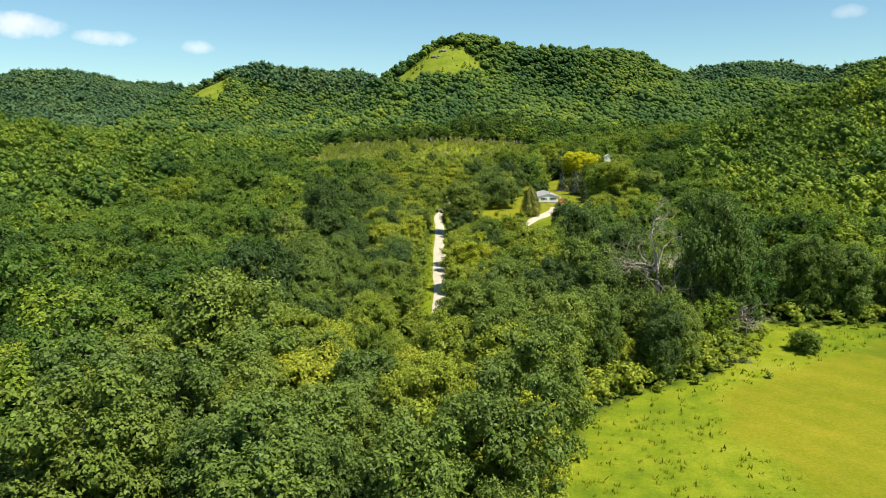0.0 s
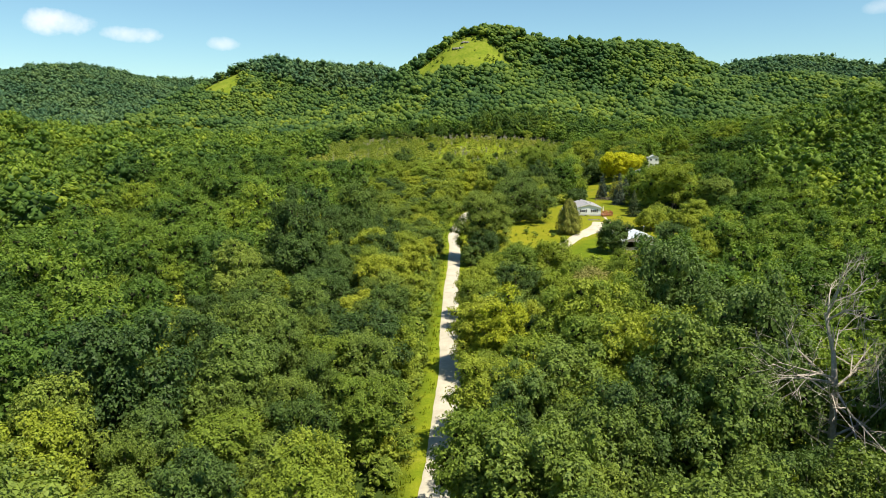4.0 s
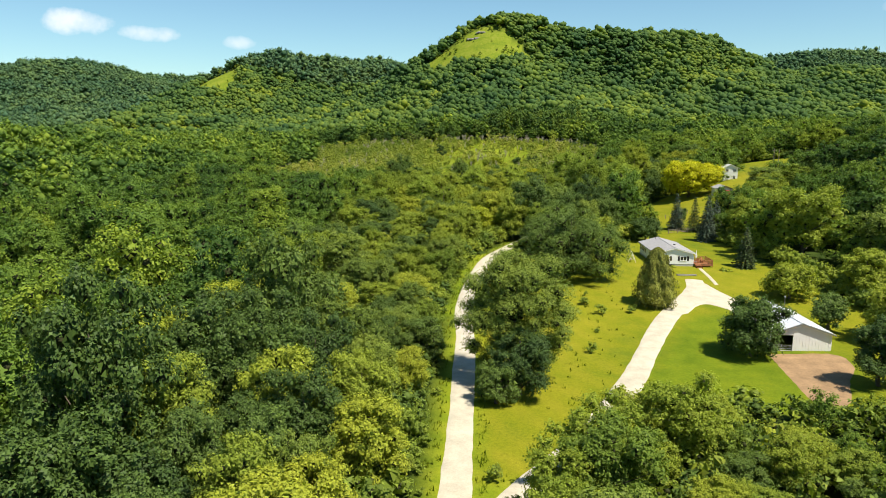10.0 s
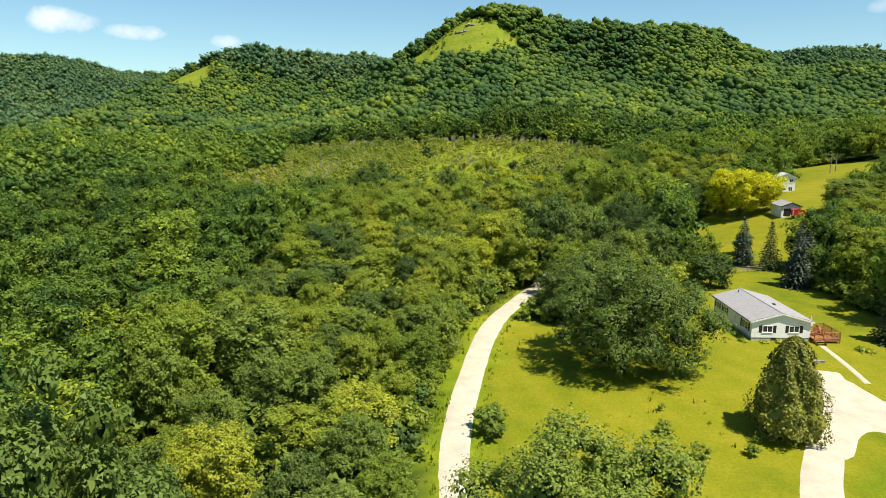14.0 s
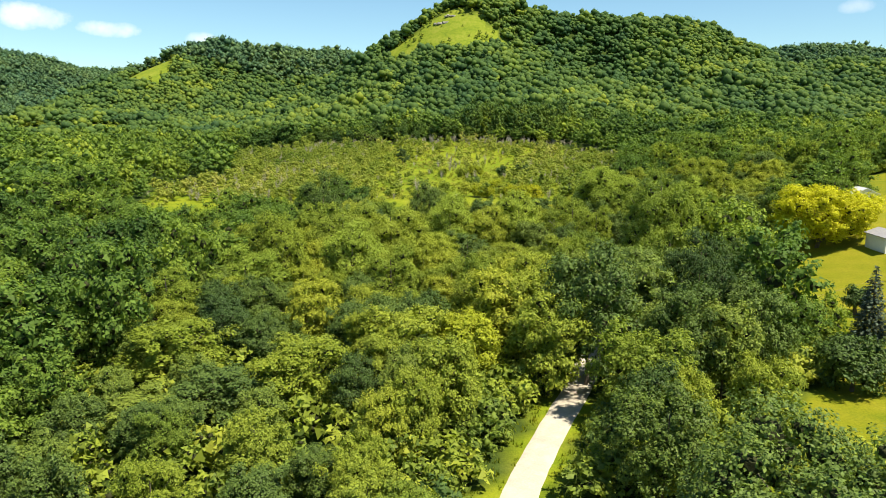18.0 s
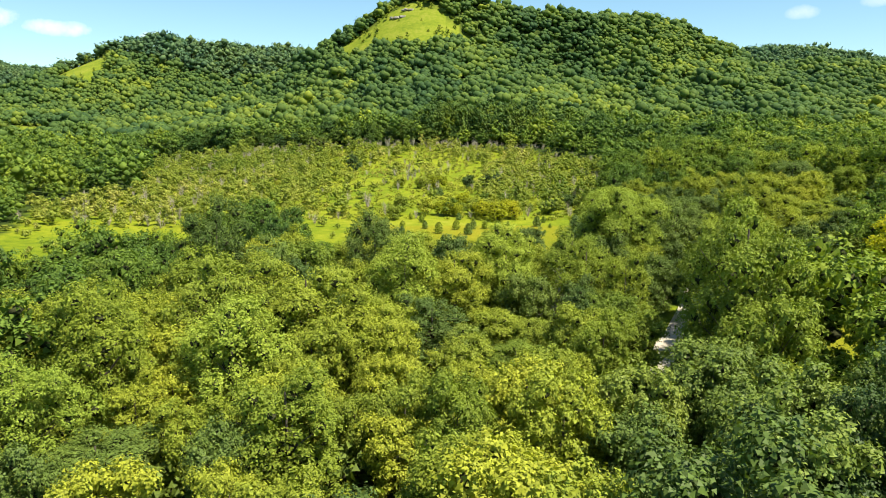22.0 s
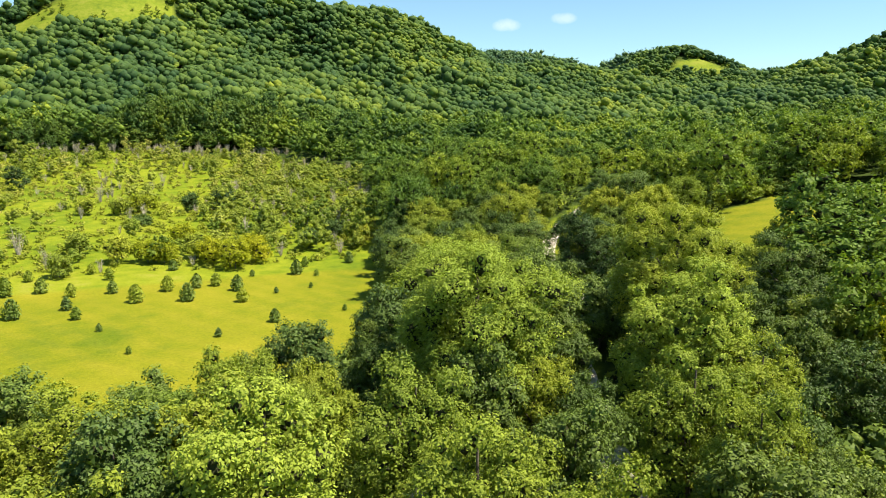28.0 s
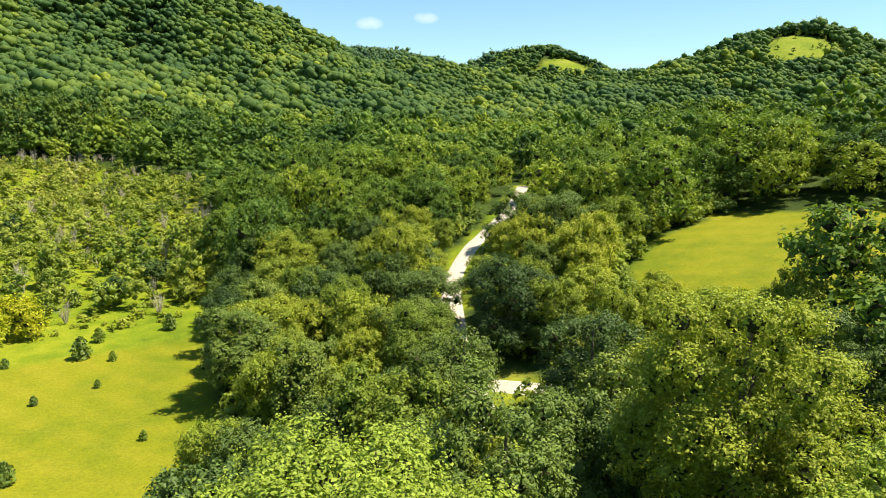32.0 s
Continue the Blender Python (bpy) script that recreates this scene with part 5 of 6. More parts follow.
# ---- trees that stand by themselves ----
def lone_tree(name, x, y, rad, tall, low, lumps, lsize, leaves, lf, mat, label, seed, flat=0.9, trunk_r=0.3, category="tree", bark=None, limbs=7):
    rng = np.random.default_rng(seed)
    root = thing(name, pose(x, y, hz(x, y) - 0.1, 0, 0, 37 * seed), label, category)
    cm = crown_mesh(mat, crown(rng, rad, tall, low, lumps, lsize, int(leaves * 1.5), lf, core=ICO0, kite=True, flat=flat))
    tm = raw_mesh("trunk", *trunk(rng, low + 1.5, low + tall * 0.75, trunk_r, rad * 0.9, limbs), [bark or M_BARK], smooth=True)
    for nm, me in (("trunk", tm), ("crown", cm)):
        ob = new(nm, me)
        ob.parent = root
    return root


def egg_conifer(name, x, y, tall, rad, mat, label, seed):
    """A dense evergreen, clothed from the ground to a blunt tip, its sides in upright plumes."""
    rng = np.random.default_rng(seed)
    root = thing(name, pose(x, y, hz(x, y) - 0.1, 0, 0, 40 * seed), label, "tree")
    n = 9500
    f, a = rng.random(n) ** 0.85, rng.uniform(0, 2 * math.pi, n)

    def wide(h, turn):
        plume = 0.10 * np.sin(turn * 7 + h * 5) + 0.09 * np.sin(turn * 4 - h * 9 + 1) + 0.07 * np.sin(turn * 13 + h * 17) + 0.06 * np.sin(h * 31 + turn * 3)
        return rad * np.minimum(1, 0.72 + h * 1.6) * np.clip(1 - h, 0, 1) ** 0.5 * 1.1 * (1 + 1.25 * plume)

    r = wide(f, a) * rng.uniform(0.93, 1.10, n)
    P = np.stack([np.cos(a) * r, np.sin(a) * r, 0.1 + f * tall], 1)
    N = unit(np.stack([np.cos(a), np.sin(a), np.full(n, 0.75)], 1) + rng.normal(size=(n, 3)) * 0.5)
    cv = ICO2[0]
    ca, cf = np.arctan2(cv[:, 1], cv[:, 0]), (cv[:, 2] + 1) / 2
    cr = wide(cf * 0.98, ca) * 0.9 * np.sqrt(np.clip(1 - (2 * cf - 1) ** 8, 0, 1))
    core = np.stack([np.cos(ca) * cr, np.sin(ca) * cr, 0.05 + cf * tall * 0.97], 1)
    lv, lt = leaf_tris(P, N, 0.19, rng, True)
    cm = raw_mesh("crown", np.concatenate([core, lv]), np.concatenate([ICO2[1], lt + len(core)]), [mat])
    tm = raw_mesh("trunk", *limb((0, 0, -0.4), (0, 0, tall * 0.8), 0.25, 0.05, 7), [M_BARK], smooth=True)
    for nm, me in (("trunk", tm), ("crown", cm)):
        ob = new(nm, me)
        ob.parent = root


egg_conifer("cedar_tree", 30.3, 236.5, 9.8, 3.2, M_CEDAR, "dense olive-green egg-shaped cedar beside the driveway", 5)
lone_tree("walnut_tree", 5.2, 204.5, 6.7, 19.0, -0.2, 130, 0.19, 32000, 0.125, M_LEAF["elm_tree"], "tall dark green tree beside the gravel lane", 1)
lone_tree("walnut_tree", 5.6, 199, 3.4, 9.5, -0.2, 46, 0.27, 8500, 0.125, M_LEAF["oak_tree"], "dark green tree leaning over the gravel lane", 2)
lone_tree("box_elder_tree", 2.9, 197, 2.3, 5.6, -0.2, 24, 0.34, 4000, 0.125, M_LEAF["elm_tree"], "low bushy green tree by the gravel lane", 3)
lone_tree("linden_tree", 18, 251.5, 9.4, 17.0, -2.0, 130, 0.18, 26000, 0.14, M_LEAF["elm_tree"], "broad round shade tree on the lawn before the house", 4)
lone_tree("linden_tree", 22.5, 258, 4.4, 9.5, 1.8, 36, 0.26, 3750, 0.216, M_LEAF["maple_tree"], "round shade tree on the lawn", 14)
lone_tree("pear_tree", 38.2, 215.2, 4.2, 11.0, -1.0, 46, 0.28, 5600, 0.200, M_LEAF["oak_tree"], "dark green bushy tree at the shed's corner", 6)
lone_tree("golden_locust_tree", 68.5, 350, 9.6, 13.4, 0.2, 130, 0.17, 18000, 0.22, M_YELLOW, "large round golden-leaved tree on the lawn", 7, 0.7, 0.5)
lone_tree("apple_tree", 54.0, 240.5, 4.0, 5.8, 0.5, 36, 0.30, 3750, 0.216, M_LEAF["maple_tree"], "low spreading green tree on the lawn", 8)
lone_tree("apple_tree", 53.5, 226, 2.6, 6.0, 0.4, 26, 0.32, 2250, 0.208, M_LEAF["elm_tree"], "upright green tree behind the shed", 9)
lone_tree("box_elder_tree", 49.5, 205, 3.6, 10.0, 0.2, 44, 0.27, 7000, 0.15, M_LEAF["oak_tree"], "dark green tree in the corner of the dirt yard", 16)
lone_tree("elder_bush", 51.8, 93.7, 2.2, 3.4, 0.0, 26, 0.32, 2600, 0.15, M_LEAF["maple_tree"], "lone green bush at the meadow's rough edge", 17, trunk_r=0.1, category="bush")
lone_tree("lilac_bush", 41.0, 290, 3.6, 6.0, 0.2, 30, 0.32, 3000, 0.224, M_LEAF["oak_tree"], "dense dark green bush at the lawn's edge", 10, category="bush")
lone_tree("apple_tree", 56.5, 316, 1.8, 4.0, 0.6, 18, 0.36, 1125, 0.208, M_LEAF["oak_tree"], "small round tree on the lawn near the fence", 11)
lone_tree("golden_ash_tree", 5.8, 125.5, 3.9, 12.4, 0.8, 40, 0.27, 6500, 0.17, foliage("yellowing_leaves", [(0, (0.30, 0.34, 0.022)), (0.4, (0.38, 0.40, 0.02)), (0.7, (0.52, 0.47, 0.016)), (1, (0.62, 0.52, 0.016))], False, 0.25), "tree with yellowing leaves beside the lane", 12)
lone_tree("hawthorn_tree", 21.4, 153.5, 4.4, 9.6, 0.4, 44, 0.27, 6000, 0.17, foliage("faded_leaves", [(0, (0.20, 0.20, 0.05)), (0.5, (0.28, 0.26, 0.08)), (1, (0.34, 0.31, 0.10))], False), "faded khaki tree with thin foliage in the woods", 15)
lone_tree("ash_tree", 33.0, 373.0, 8.4, 19.0, 1.4, 120, 0.19, 40000, 0.115, M_ASH, "huge broad bright green ash tree beside the shaded lane", 31, 0.8, 0.45)
lone_tree("ash_tree", 48.0, 364.0, 5.4, 16.6, 1.4, 90, 0.21, 24000, 0.115, M_ASH, "tall green ash tree leaning over the shaded lane", 32, 0.8, 0.4)
lone_tree("elm_tree", 56.0, 374.5, 6.8, 20.0, 1.4, 110, 0.19, 30000, 0.12, M_LEAF["maple_tree"], "tall spreading green elm beside the shaded lane", 33, 0.85, 0.45)
lone_tree("pin_cherry_tree", 0.6, 291.5, 3.8, 8.4, 0.4, 40, 0.27, 7000, 0.16, foliage("lime_leaves", [(0, (0.25, 0.33, 0.03)), (0.5, (0.31, 0.37, 0.03)), (1, (0.40, 0.42, 0.03))], False), "bright lime-green tree with yellow leaves by the lane", 13)


def spruce(x, y, tall, rad, mat, label, seed, sparse=1.0):
    """A spire of drooping whorls: boughs of needle sprays round a straight trunk."""
    rng = np.random.default_rng(seed)
    root = thing("spruce_tree", pose(x, y, hz(x, y) - 0.1, 0, 0, 50 * seed), label, "tree", "spruces round the house")
    P, N = [], []
    pieces = []
    tiers = int(tall / 0.42)
    for k in range(tiers):
        f = k / tiers
        r = rad * (1 - f) ** 0.85 * rng.uniform(0.85, 1.1) + 0.12
        for a in np.arange(0, 6.28, 6.28 / max(6, int(13 * (1 - f) + 5))) + rng.uniform(0, 1):
            rr = r * rng.uniform(0.75, 1.1)
            z0 = 0.5 + f * (tall - 0.6)
            end = np.array([math.cos(a) * rr, math.sin(a) * rr, z0 - 0.22 * rr])
            pieces.append(limb((0, 0, z0), end, 0.03, 0.01, 3))
            n = max(4, int(rr * 9 * sparse))
            for q in np.linspace(0.35, 1.0, n):
                P.append(np.array([0, 0, z0]) + (end - [0, 0, z0]) * q + rng.normal(size=3) * 0.07)
                N.append([math.cos(a) * 0.4, math.sin(a) * 0.4, 0.9])
    P, N = np.array(P), unit(np.array(N) + rng.normal(size=(len(P), 3)) * 0.35)
    cm = raw_mesh("needles", *leaf_tris(P, N, 0.26, rng, True), [mat])
    pieces.append(limb((0, 0, -0.3), (0, 0, tall * 0.97), 0.2, 0.02, 6))
    tm = raw_mesh("trunk", *join(pieces), [M_BARK])
    for nm, me in (("trunk", tm), ("needles", cm)):
        ob = new(nm, me)
        ob.parent = root


spruce(55.6, 290, 11.5, 2.9, M_SPRUCE, "tall blue spruce on the lawn behind the house", 1)
spruce(58.5, 293, 10.0, 2.6, M_SPRUCE, "blue spruce beside its taller twin", 2)
spruce(53.0, 307, 10.0, 2.5, M_SPRUCE, "blue-grey spruce below the golden tree", 3)
spruce(56.5, 303, 9.5, 2.3, M_PINE, "thin dark pine with brown gaps by the fence", 4, 0.6)
spruce(37.0, 303, 10.5, 2.5, M_SPRUCE, "blue spruce at the edge of the woods", 5)
spruce(53.6, 260, 8.5, 2.5, M_PINE, "thin green spruce on the lawn beside the deck", 6, 0.7)


def snag(x, y, tall, seed, label, lean=-0.15):
    """A dead tree: bare forking grey limbs."""
    rng = np.random.default_rng(seed)
    root = thing("dead_tree", pose(x, y, hz(x, y) - 0.1), label, "tree")
    pieces = []

    def fork(a, d, length, r, depth):
        b = a + d * length
        pieces.append(limb(a, b, r, r * 0.62, 5 if depth < 2 else 3))
        if depth == 5 or r < 0.012:
            return
        for _ in range(3 if depth < 4 else 2):
            nd = unit(d + rng.normal(size=3) * 0.55 + [0, 0, 0.12])
            fork(a + (b - a) * rng.uniform(0.55, 1.0), nd, length * rng.uniform(0.55, 0.85), r * 0.55, depth + 1)

    base = np.array([0, 0, -0.3])
    mid = np.array([lean * 2, 0.2, tall * 0.45])
    trunk_mesh = raw_mesh("trunk", *join([limb(base, mid, 0.38, 0.27, 8), limb(mid, mid + [lean * 3, 0, tall * 0.15], 0.27, 0.18, 8)]), [M_DEADWOOD], smooth=True)
    fork(mid + [lean * 3, 0, tall * 0.15], unit(np.array([lean * 2, 0, 1.0])), tall * 0.17, 0.18, 0)
    for k in range(12):
        a = rng.uniform(0, 6.28)
        fork(mid * rng.uniform(0.35, 1.1), unit(np.array([math.cos(a), math.sin(a), rng.uniform(-0.1, 0.6)])), tall * 0.22, 0.13, 1)
    for nm, me in (("trunk", trunk_mesh), ("bough", raw_mesh("bough", *join(pieces), [M_DEADWOOD]))):
        ob = new(nm, me)
        ob.parent = root


snag(33.0, 102.5, 21, 3, "bare grey dead tree with forking limbs at the meadow's edge")
snag(18.5, 352, 9.0, 5, "bare grey dead tree among the green woods", 0.1)
snag(43, 99, 12, 6, "slender dead tree at the meadow's edge", 0.1)
snag(-40, 165, 9, 8, "small bare dead tree among the woods", 0.1)


def brush_pile(x, y):
    rng = np.random.default_rng(9)
    pieces = []
    for _ in range(70):
        a, t = rng.uniform(0, 6.28), rng.uniform(-0.1, 0.5)
        c = np.array([rng.normal() * 0.9, rng.normal() * 0.7, abs(rng.normal()) * 0.3 + 0.1])
        d = np.array([math.cos(a), math.sin(a), t]) * rng.uniform(0.4, 1.3)
        pieces.append(limb(c - d, c + d, 0.04, 0.015, 3))
    ob = new("brush_pile", raw_mesh("brush_pile", *join(pieces), [M_DEADWOOD]))
    ob.matrix_world = pose(x, y, hz(x, y))
    tagged(ob, "heap of cut grey branches at the meadow's edge", "brush pile")


brush_pile(40, 90)

# ---- shrubs, saplings and grass ----
rng = np.random.default_rng(21)
SAPLING = []
for v in range(4):
    P = []
    for k in range(330):
        f = rng.uniform(0, 1)
        a = rng.uniform(0, 6.28)
        r = 0.8 * (1 - f ** 1.6) ** 0.6 * (0.6 + 0.4 * min(1, f * 3)) * rng.uniform(0.55, 1.2)
        P.append((math.cos(a) * r, math.sin(a) * r, 0.05 + f * 1.75))
    P = np.array(P)
    N = unit(P * [1, 1, 0] * 1.2 + rng.normal(size=P.shape) * 0.4 + [0, 0, 0.4])
    core_v, core_t = ICO0[0] * [0.42, 0.42, 0.7] + [0, 0, 0.75], ICO0[1]
    lv, lt = leaf_tris(P, N, 0.2, rng, True)
    SAPLING.append((raw_mesh("foliage", np.concatenate([core_v, lv]), np.concatenate([core_t, lt + len(core_v)]), [M_LEAF["maple_tree" if v % 2 else "elm_tree"]]),
                    raw_mesh("stem", *limb((0, 0, -0.15), (0, 0, 1.5), 0.05, 0.02, 5), [M_BARK])))
SPOTS = [(16.2, 410.4), (5.9, 407.6), (24, 414.4), (33.2, 431.8), (27.3, 430.3), (21.6, 426.9), (14.1, 430.4), (11.7, 437.6), (16.1, 438.3), (19.1, 438.5),
         (21.9, 434.2), (7, 432.2), (3.8, 439.1), (3.2, 448.6), (-6.2, 442.9), (-1.9, 439), (-2, 431.3), (-0.5, 425.6), (-8.4, 428.8), (-11, 442.5), (33.2, 442.1),
         (35.9, 447.4), (44.5, 447.9), (36.1, 439.6), (2.5, 418.5), (34.4, 416.5), (13.4, 452.3), (-8.8, 451.4), (35.7, 465.6), (0.3, 453.7), (25.7, 443.2)]
TINY = {0, 1, 3, 4, 23, 24, 25, 30}
for k, (x, y) in enumerate(SPOTS):
    me, st = SAPLING[k % 4]
    s = rng.uniform(0.5, 0.7) if k in TINY else rng.uniform(1.0, 1.65)
    root = thing("sapling", pose(x, y, hz(x, y), 0, 0, rng.uniform(0, 360)) @ Matrix.Diagonal((s, s, s, 1)), "small dark green sapling standing in the mown field", "sapling", "saplings in the field")
    for nm, m in (("stem", st), ("foliage", me)):
        ob = new(nm, m)
        ob.parent = root


def shrubs(name, x, y, size, parts, mat, label, seed, tone=None):
    ob = joined_wood(name, x, y, size, parts, mat, label, seed)
    if ob:
        ob["category"] = "shrubs"
    return ob


rng = np.random.default_rng(31)
BUSH = [crown(rng, 1.0, 1.9, 0.05, 8, 0.46, 240, 0.15, OCTA, heart=0.8, leafy=True) for _ in range(6)]
YOUNG = [crown(rng, 1.0, 3.2, 0.3, 10, 0.40, 290, 0.16, OCTA, heart=0.8, leafy=True) for _ in range(6)]
M_BUSH = foliage("shrub_leaves", [(0.0, (0.13, 0.20, 0.03)), (0.5, (0.23, 0.29, 0.04)), (1.0, (0.34, 0.38, 0.05))], True)
M_FIELD = foliage("old_field_leaves", [(0.0, (0.14, 0.21, 0.03)), (0.4, (0.235, 0.295, 0.04)), (0.75, (0.325, 0.360, 0.06)), (1.0, (0.42, 0.41, 0.10))], True)
M_WILLOW = foliage("yellow_green_shrub_leaves", [(0, (0.22, 0.26, 0.014)), (0.5, (0.31, 0.34, 0.016)), (1, (0.40, 0.40, 0.02))], False)
GROVE = [(23.9, 450, 3.2, 5.6, 0), (20.4, 455, 3.0, 5.2, 0), (28, 454, 3.2, 5.4, 0), (9.5, 460, 2.6, 4.6, 0), (12.3, 459, 2.4, 4.2, 0), (4.4, 461.5, 2.8, 5.4, 1), (-4.3, 453, 2.0, 4.2, 1),
         (-2.6, 470.5, 2.2, 4.6, 1), (18.3, 461, 2.6, 5.2, 1), (-3.3, 518, 2.4, 4.4, 1), (4.6, 516, 2.8, 4.4, 1), (10.4, 517, 3.6, 5.6, 0), (30.6, 518, 3.4, 6.4, 2), (21.6, 517, 2.4, 5.2, 2),
         (-23.9, 567, 3.0, 8.6, 2), (9.6, 500.6, 2.4, 1.8, 2), (34.6, 479, 2.6, 4.6, 1), (16.7, 476, 2.6, 4.4, 0), (-46, 624, 6.6, 9.5, 2), (40.9, 464, 2.0, 4.2, 2), (48, 470, 2.4, 5.2, 2), (51.2, 464, 2.6, 5.0, 1)]
for k, (gx, gy, gr, gh, tone) in enumerate(GROVE):
    lone_tree("field_shrub", gx, gy, gr, gh, 0.1, 22, 0.34, 1300, 0.21, (M_WILLOW, M_LEAF["walnut_tree"], M_LEAF["oak_tree"])[tone],
              ("rounded yellow-green shrub in the old field", "light green bushy shrub in the old field", "dark green bushy shrub in the old field")[tone], 100 + k, trunk_r=0.1, category="shrub", limbs=4)
x, y = scatter(-130, 95, 440, 640, 4.2, rng)
wild = np.clip(0.10 + 0.75 * sstep(8, 34, x - (y - 470) * 0.16) + 0.75 * sstep(-22, -40, x) + 0.45 * sstep(585, 615, y) + 0.25 * np.sin(x * 0.11 + 1) * np.sin(y * 0.06), 0.06, 0.9)
ok = inside(FIELD, x, y) & ((y > 458) | ((x < -20) & (y > 430))) & (rng.random(len(x)) < wild)
shrubs("field_shrubs", x[ok], y[ok], rng.uniform(0.8, 2.1, ok.sum()), YOUNG + YOUNG + BUSH, M_FIELD, "scattered green shrubs and young trees in the old field", 32)
x, y = scatter(-110, -14, 388, 470, 4.2, rng)
ok = inside(FIELD, x, y) & (rng.random(len(x)) < 0.35)
shrubs("meadow_shrubs", x[ok], y[ok], rng.uniform(0.5, 1.3, ok.sum()), BUSH, M_FIELD, "low shrubs scattered over the yellow meadow", 33)
x, y = scatter(-12, 60, 76, 300, 1.5, rng)
dist = to_line(ROAD, x, y)
ok = (dist > 3.0) & (dist < 5.6) & (rng.random(len(x)) < 0.42) & ~inside(YARD, x, y) & (y < 292)
shrubs("lane_shrubs", x[ok], y[ok], rng.uniform(0.4, 1.3, ok.sum()) * np.clip((dist[ok] - 1.6) / 3, 0.3, 1), BUSH, M_BUSH, "ragged green undergrowth along the lane's verge", 34)
x, y = scatter(0, 75, 40, 118, 1.8, rng)
edge = to_line(MEADOW + MEADOW[:1], x, y)
ok = ((edge < 2.2) | (inside(MEADOW, x, y) & ~inside(CROP, x, y) & (rng.random(len(x)) < 0.03))) & (rng.random(len(x)) < 0.6) & (y > 44)
shrubs("meadow_weeds", x[ok], y[ok], rng.uniform(0.25, 0.85, ok.sum()), BUSH, M_BUSH, "tall weeds and bushes along the meadow's edge", 35)
x, y = scatter(0, 66, 180, 350, 2.1, rng)
edge = to_line(YARD + YARD[:1], x, y)
ok = (((edge < 2.0) & ~inside(YARD, x, y)) | (inside([(6, 200), (18, 205), (28, 222), (30, 236), (24, 245), (12, 236), (6, 225)], x, y) & (rng.random(len(x)) < 0.16)))
ok &= (to_line(DRIVE, x, y) > 3.0) & (to_line(ROAD, x, y) > 3.2) & (to_line(SPUR, x, y) > 3)
shrubs("yard_edge_shrubs", x[ok], y[ok], rng.uniform(0.25, 0.85, ok.sum()), BUSH, M_BUSH, "low shrubs and weeds round the edge of the yard", 36)


# undergrowth that closes the floor of the woods near the lane
UNDER = [crown(rng, 1.3, 2.6, 0.0, 8, 0.42, 120, 0.2, OCTA) for _ in range(5)]
x, y = scatter(-48, 130, 34, 475, 3.0, rng)
ok = (to_line(ALONG, x, y) < 46) & ~open_ground(x, y, 0.8) & (to_line(ROAD, x, y) > 3.6)
shrubs("undergrowth", x[ok], y[ok], rng.uniform(0.8, 1.7, ok.sum()), UNDER, M_WOOD_LEAF, "green undergrowth on the floor of the woods", 39)


# thickets that carry the woods' foliage down to the ground along every edge
x, y = scatter(-16, 130, 40, 470, 2.3, rng)
gap = np.minimum.reduce([to_line(p + p[:1], x, y) for p in (MEADOW, YARD, FIELD)])
lane = to_line(ROAD, x, y)
ok = (((gap < 4.5) & (y > 44)) | ((lane > 4.2) & (lane < 7) & (y > 80) & (y < 290))) & ~open_ground(x, y, 0.3) & (rng.random(len(x)) < 0.8)
shrubs("edge_thicket", x[ok], y[ok], rng.uniform(1.0, 2.0, ok.sum()), BUSH, M_WOOD_LEAF, "dense green thicket along the edge of the woods", 38)


def twigs(rng):
    pieces = []
    for _ in range(16):
        a = rng.uniform(0, 6.28)
        b = np.array([math.cos(a) * rng.uniform(0.1, 0.9), math.sin(a) * rng.uniform(0.1, 0.9), rng.uniform(1.2, 3.2)])
        pieces.append(limb(b * [0.2, 0.2, 0.1], b, 0.04, 0.012, 3))
        for _ in range(3):
            c = b * rng.uniform(0.5, 0.9)
            pieces.append(limb(c, c + rng.normal(size=3) * 0.35 + [0, 0, 0.3], 0.022, 0.008, 3))
    return join(pieces)


rng = np.random.default_rng(41)
TWIG = [twigs(rng) for _ in range(5)]
M_TWIG = plain("grey_dead_twigs", (0.46, 0.42, 0.31), 0.95, vary=0.3)
x, y = scatter(-110, 90, 440, 636, 6.0, rng)
ok = inside(FIELD, x, y) & (rng.random(len(x)) < 0.14 + 0.7 * sstep(22, 50, x - (y - 470) * 0.08) + 0.7 * sstep(-40, -60, x)) & ~((y < 452) & (x > -20))
fx, fy = scatter(-112, 92, 452, 636, 1.9, rng)
fk = inside(FIELD, fx, fy) & (rng.random(len(fx)) < 0.22 + 0.3 * sstep(0.1, 0.5, np.sin(fx * 0.09) * np.sin(fy * 0.05 + 1) + 0.2))
WEED = [crown(rng, 0.8, 0.9, -0.1, 4, 0.5, 26, 0.26, OCTA, heart=0.6, leafy=True) for _ in range(5)]
shrubs("field_weeds", fx[fk], fy[fk], rng.uniform(0.5, 1.3, fk.sum()), WEED, foliage("pale_weed_leaves", [(0, (0.20, 0.25, 0.02)), (0.5, (0.30, 0.32, 0.04)), (1, (0.40, 0.38, 0.10))], True), "pale yellow-green weeds and tall grass in the old field", 44)
bx = rng.uniform(-85, 70, 150)
x, y, ok = np.concatenate([x, bx]), np.concatenate([y, 631 - 0.0012 * (bx + 20) ** 2 + rng.normal(size=150) * 4]), np.concatenate([ok, np.ones(150, bool)])
shrubs("dead_brush", x[ok], y[ok], rng.uniform(0.6, 1.5, ok.sum()), TWIG, M_TWIG, "bare grey dead brush scattered through the old field", 42)

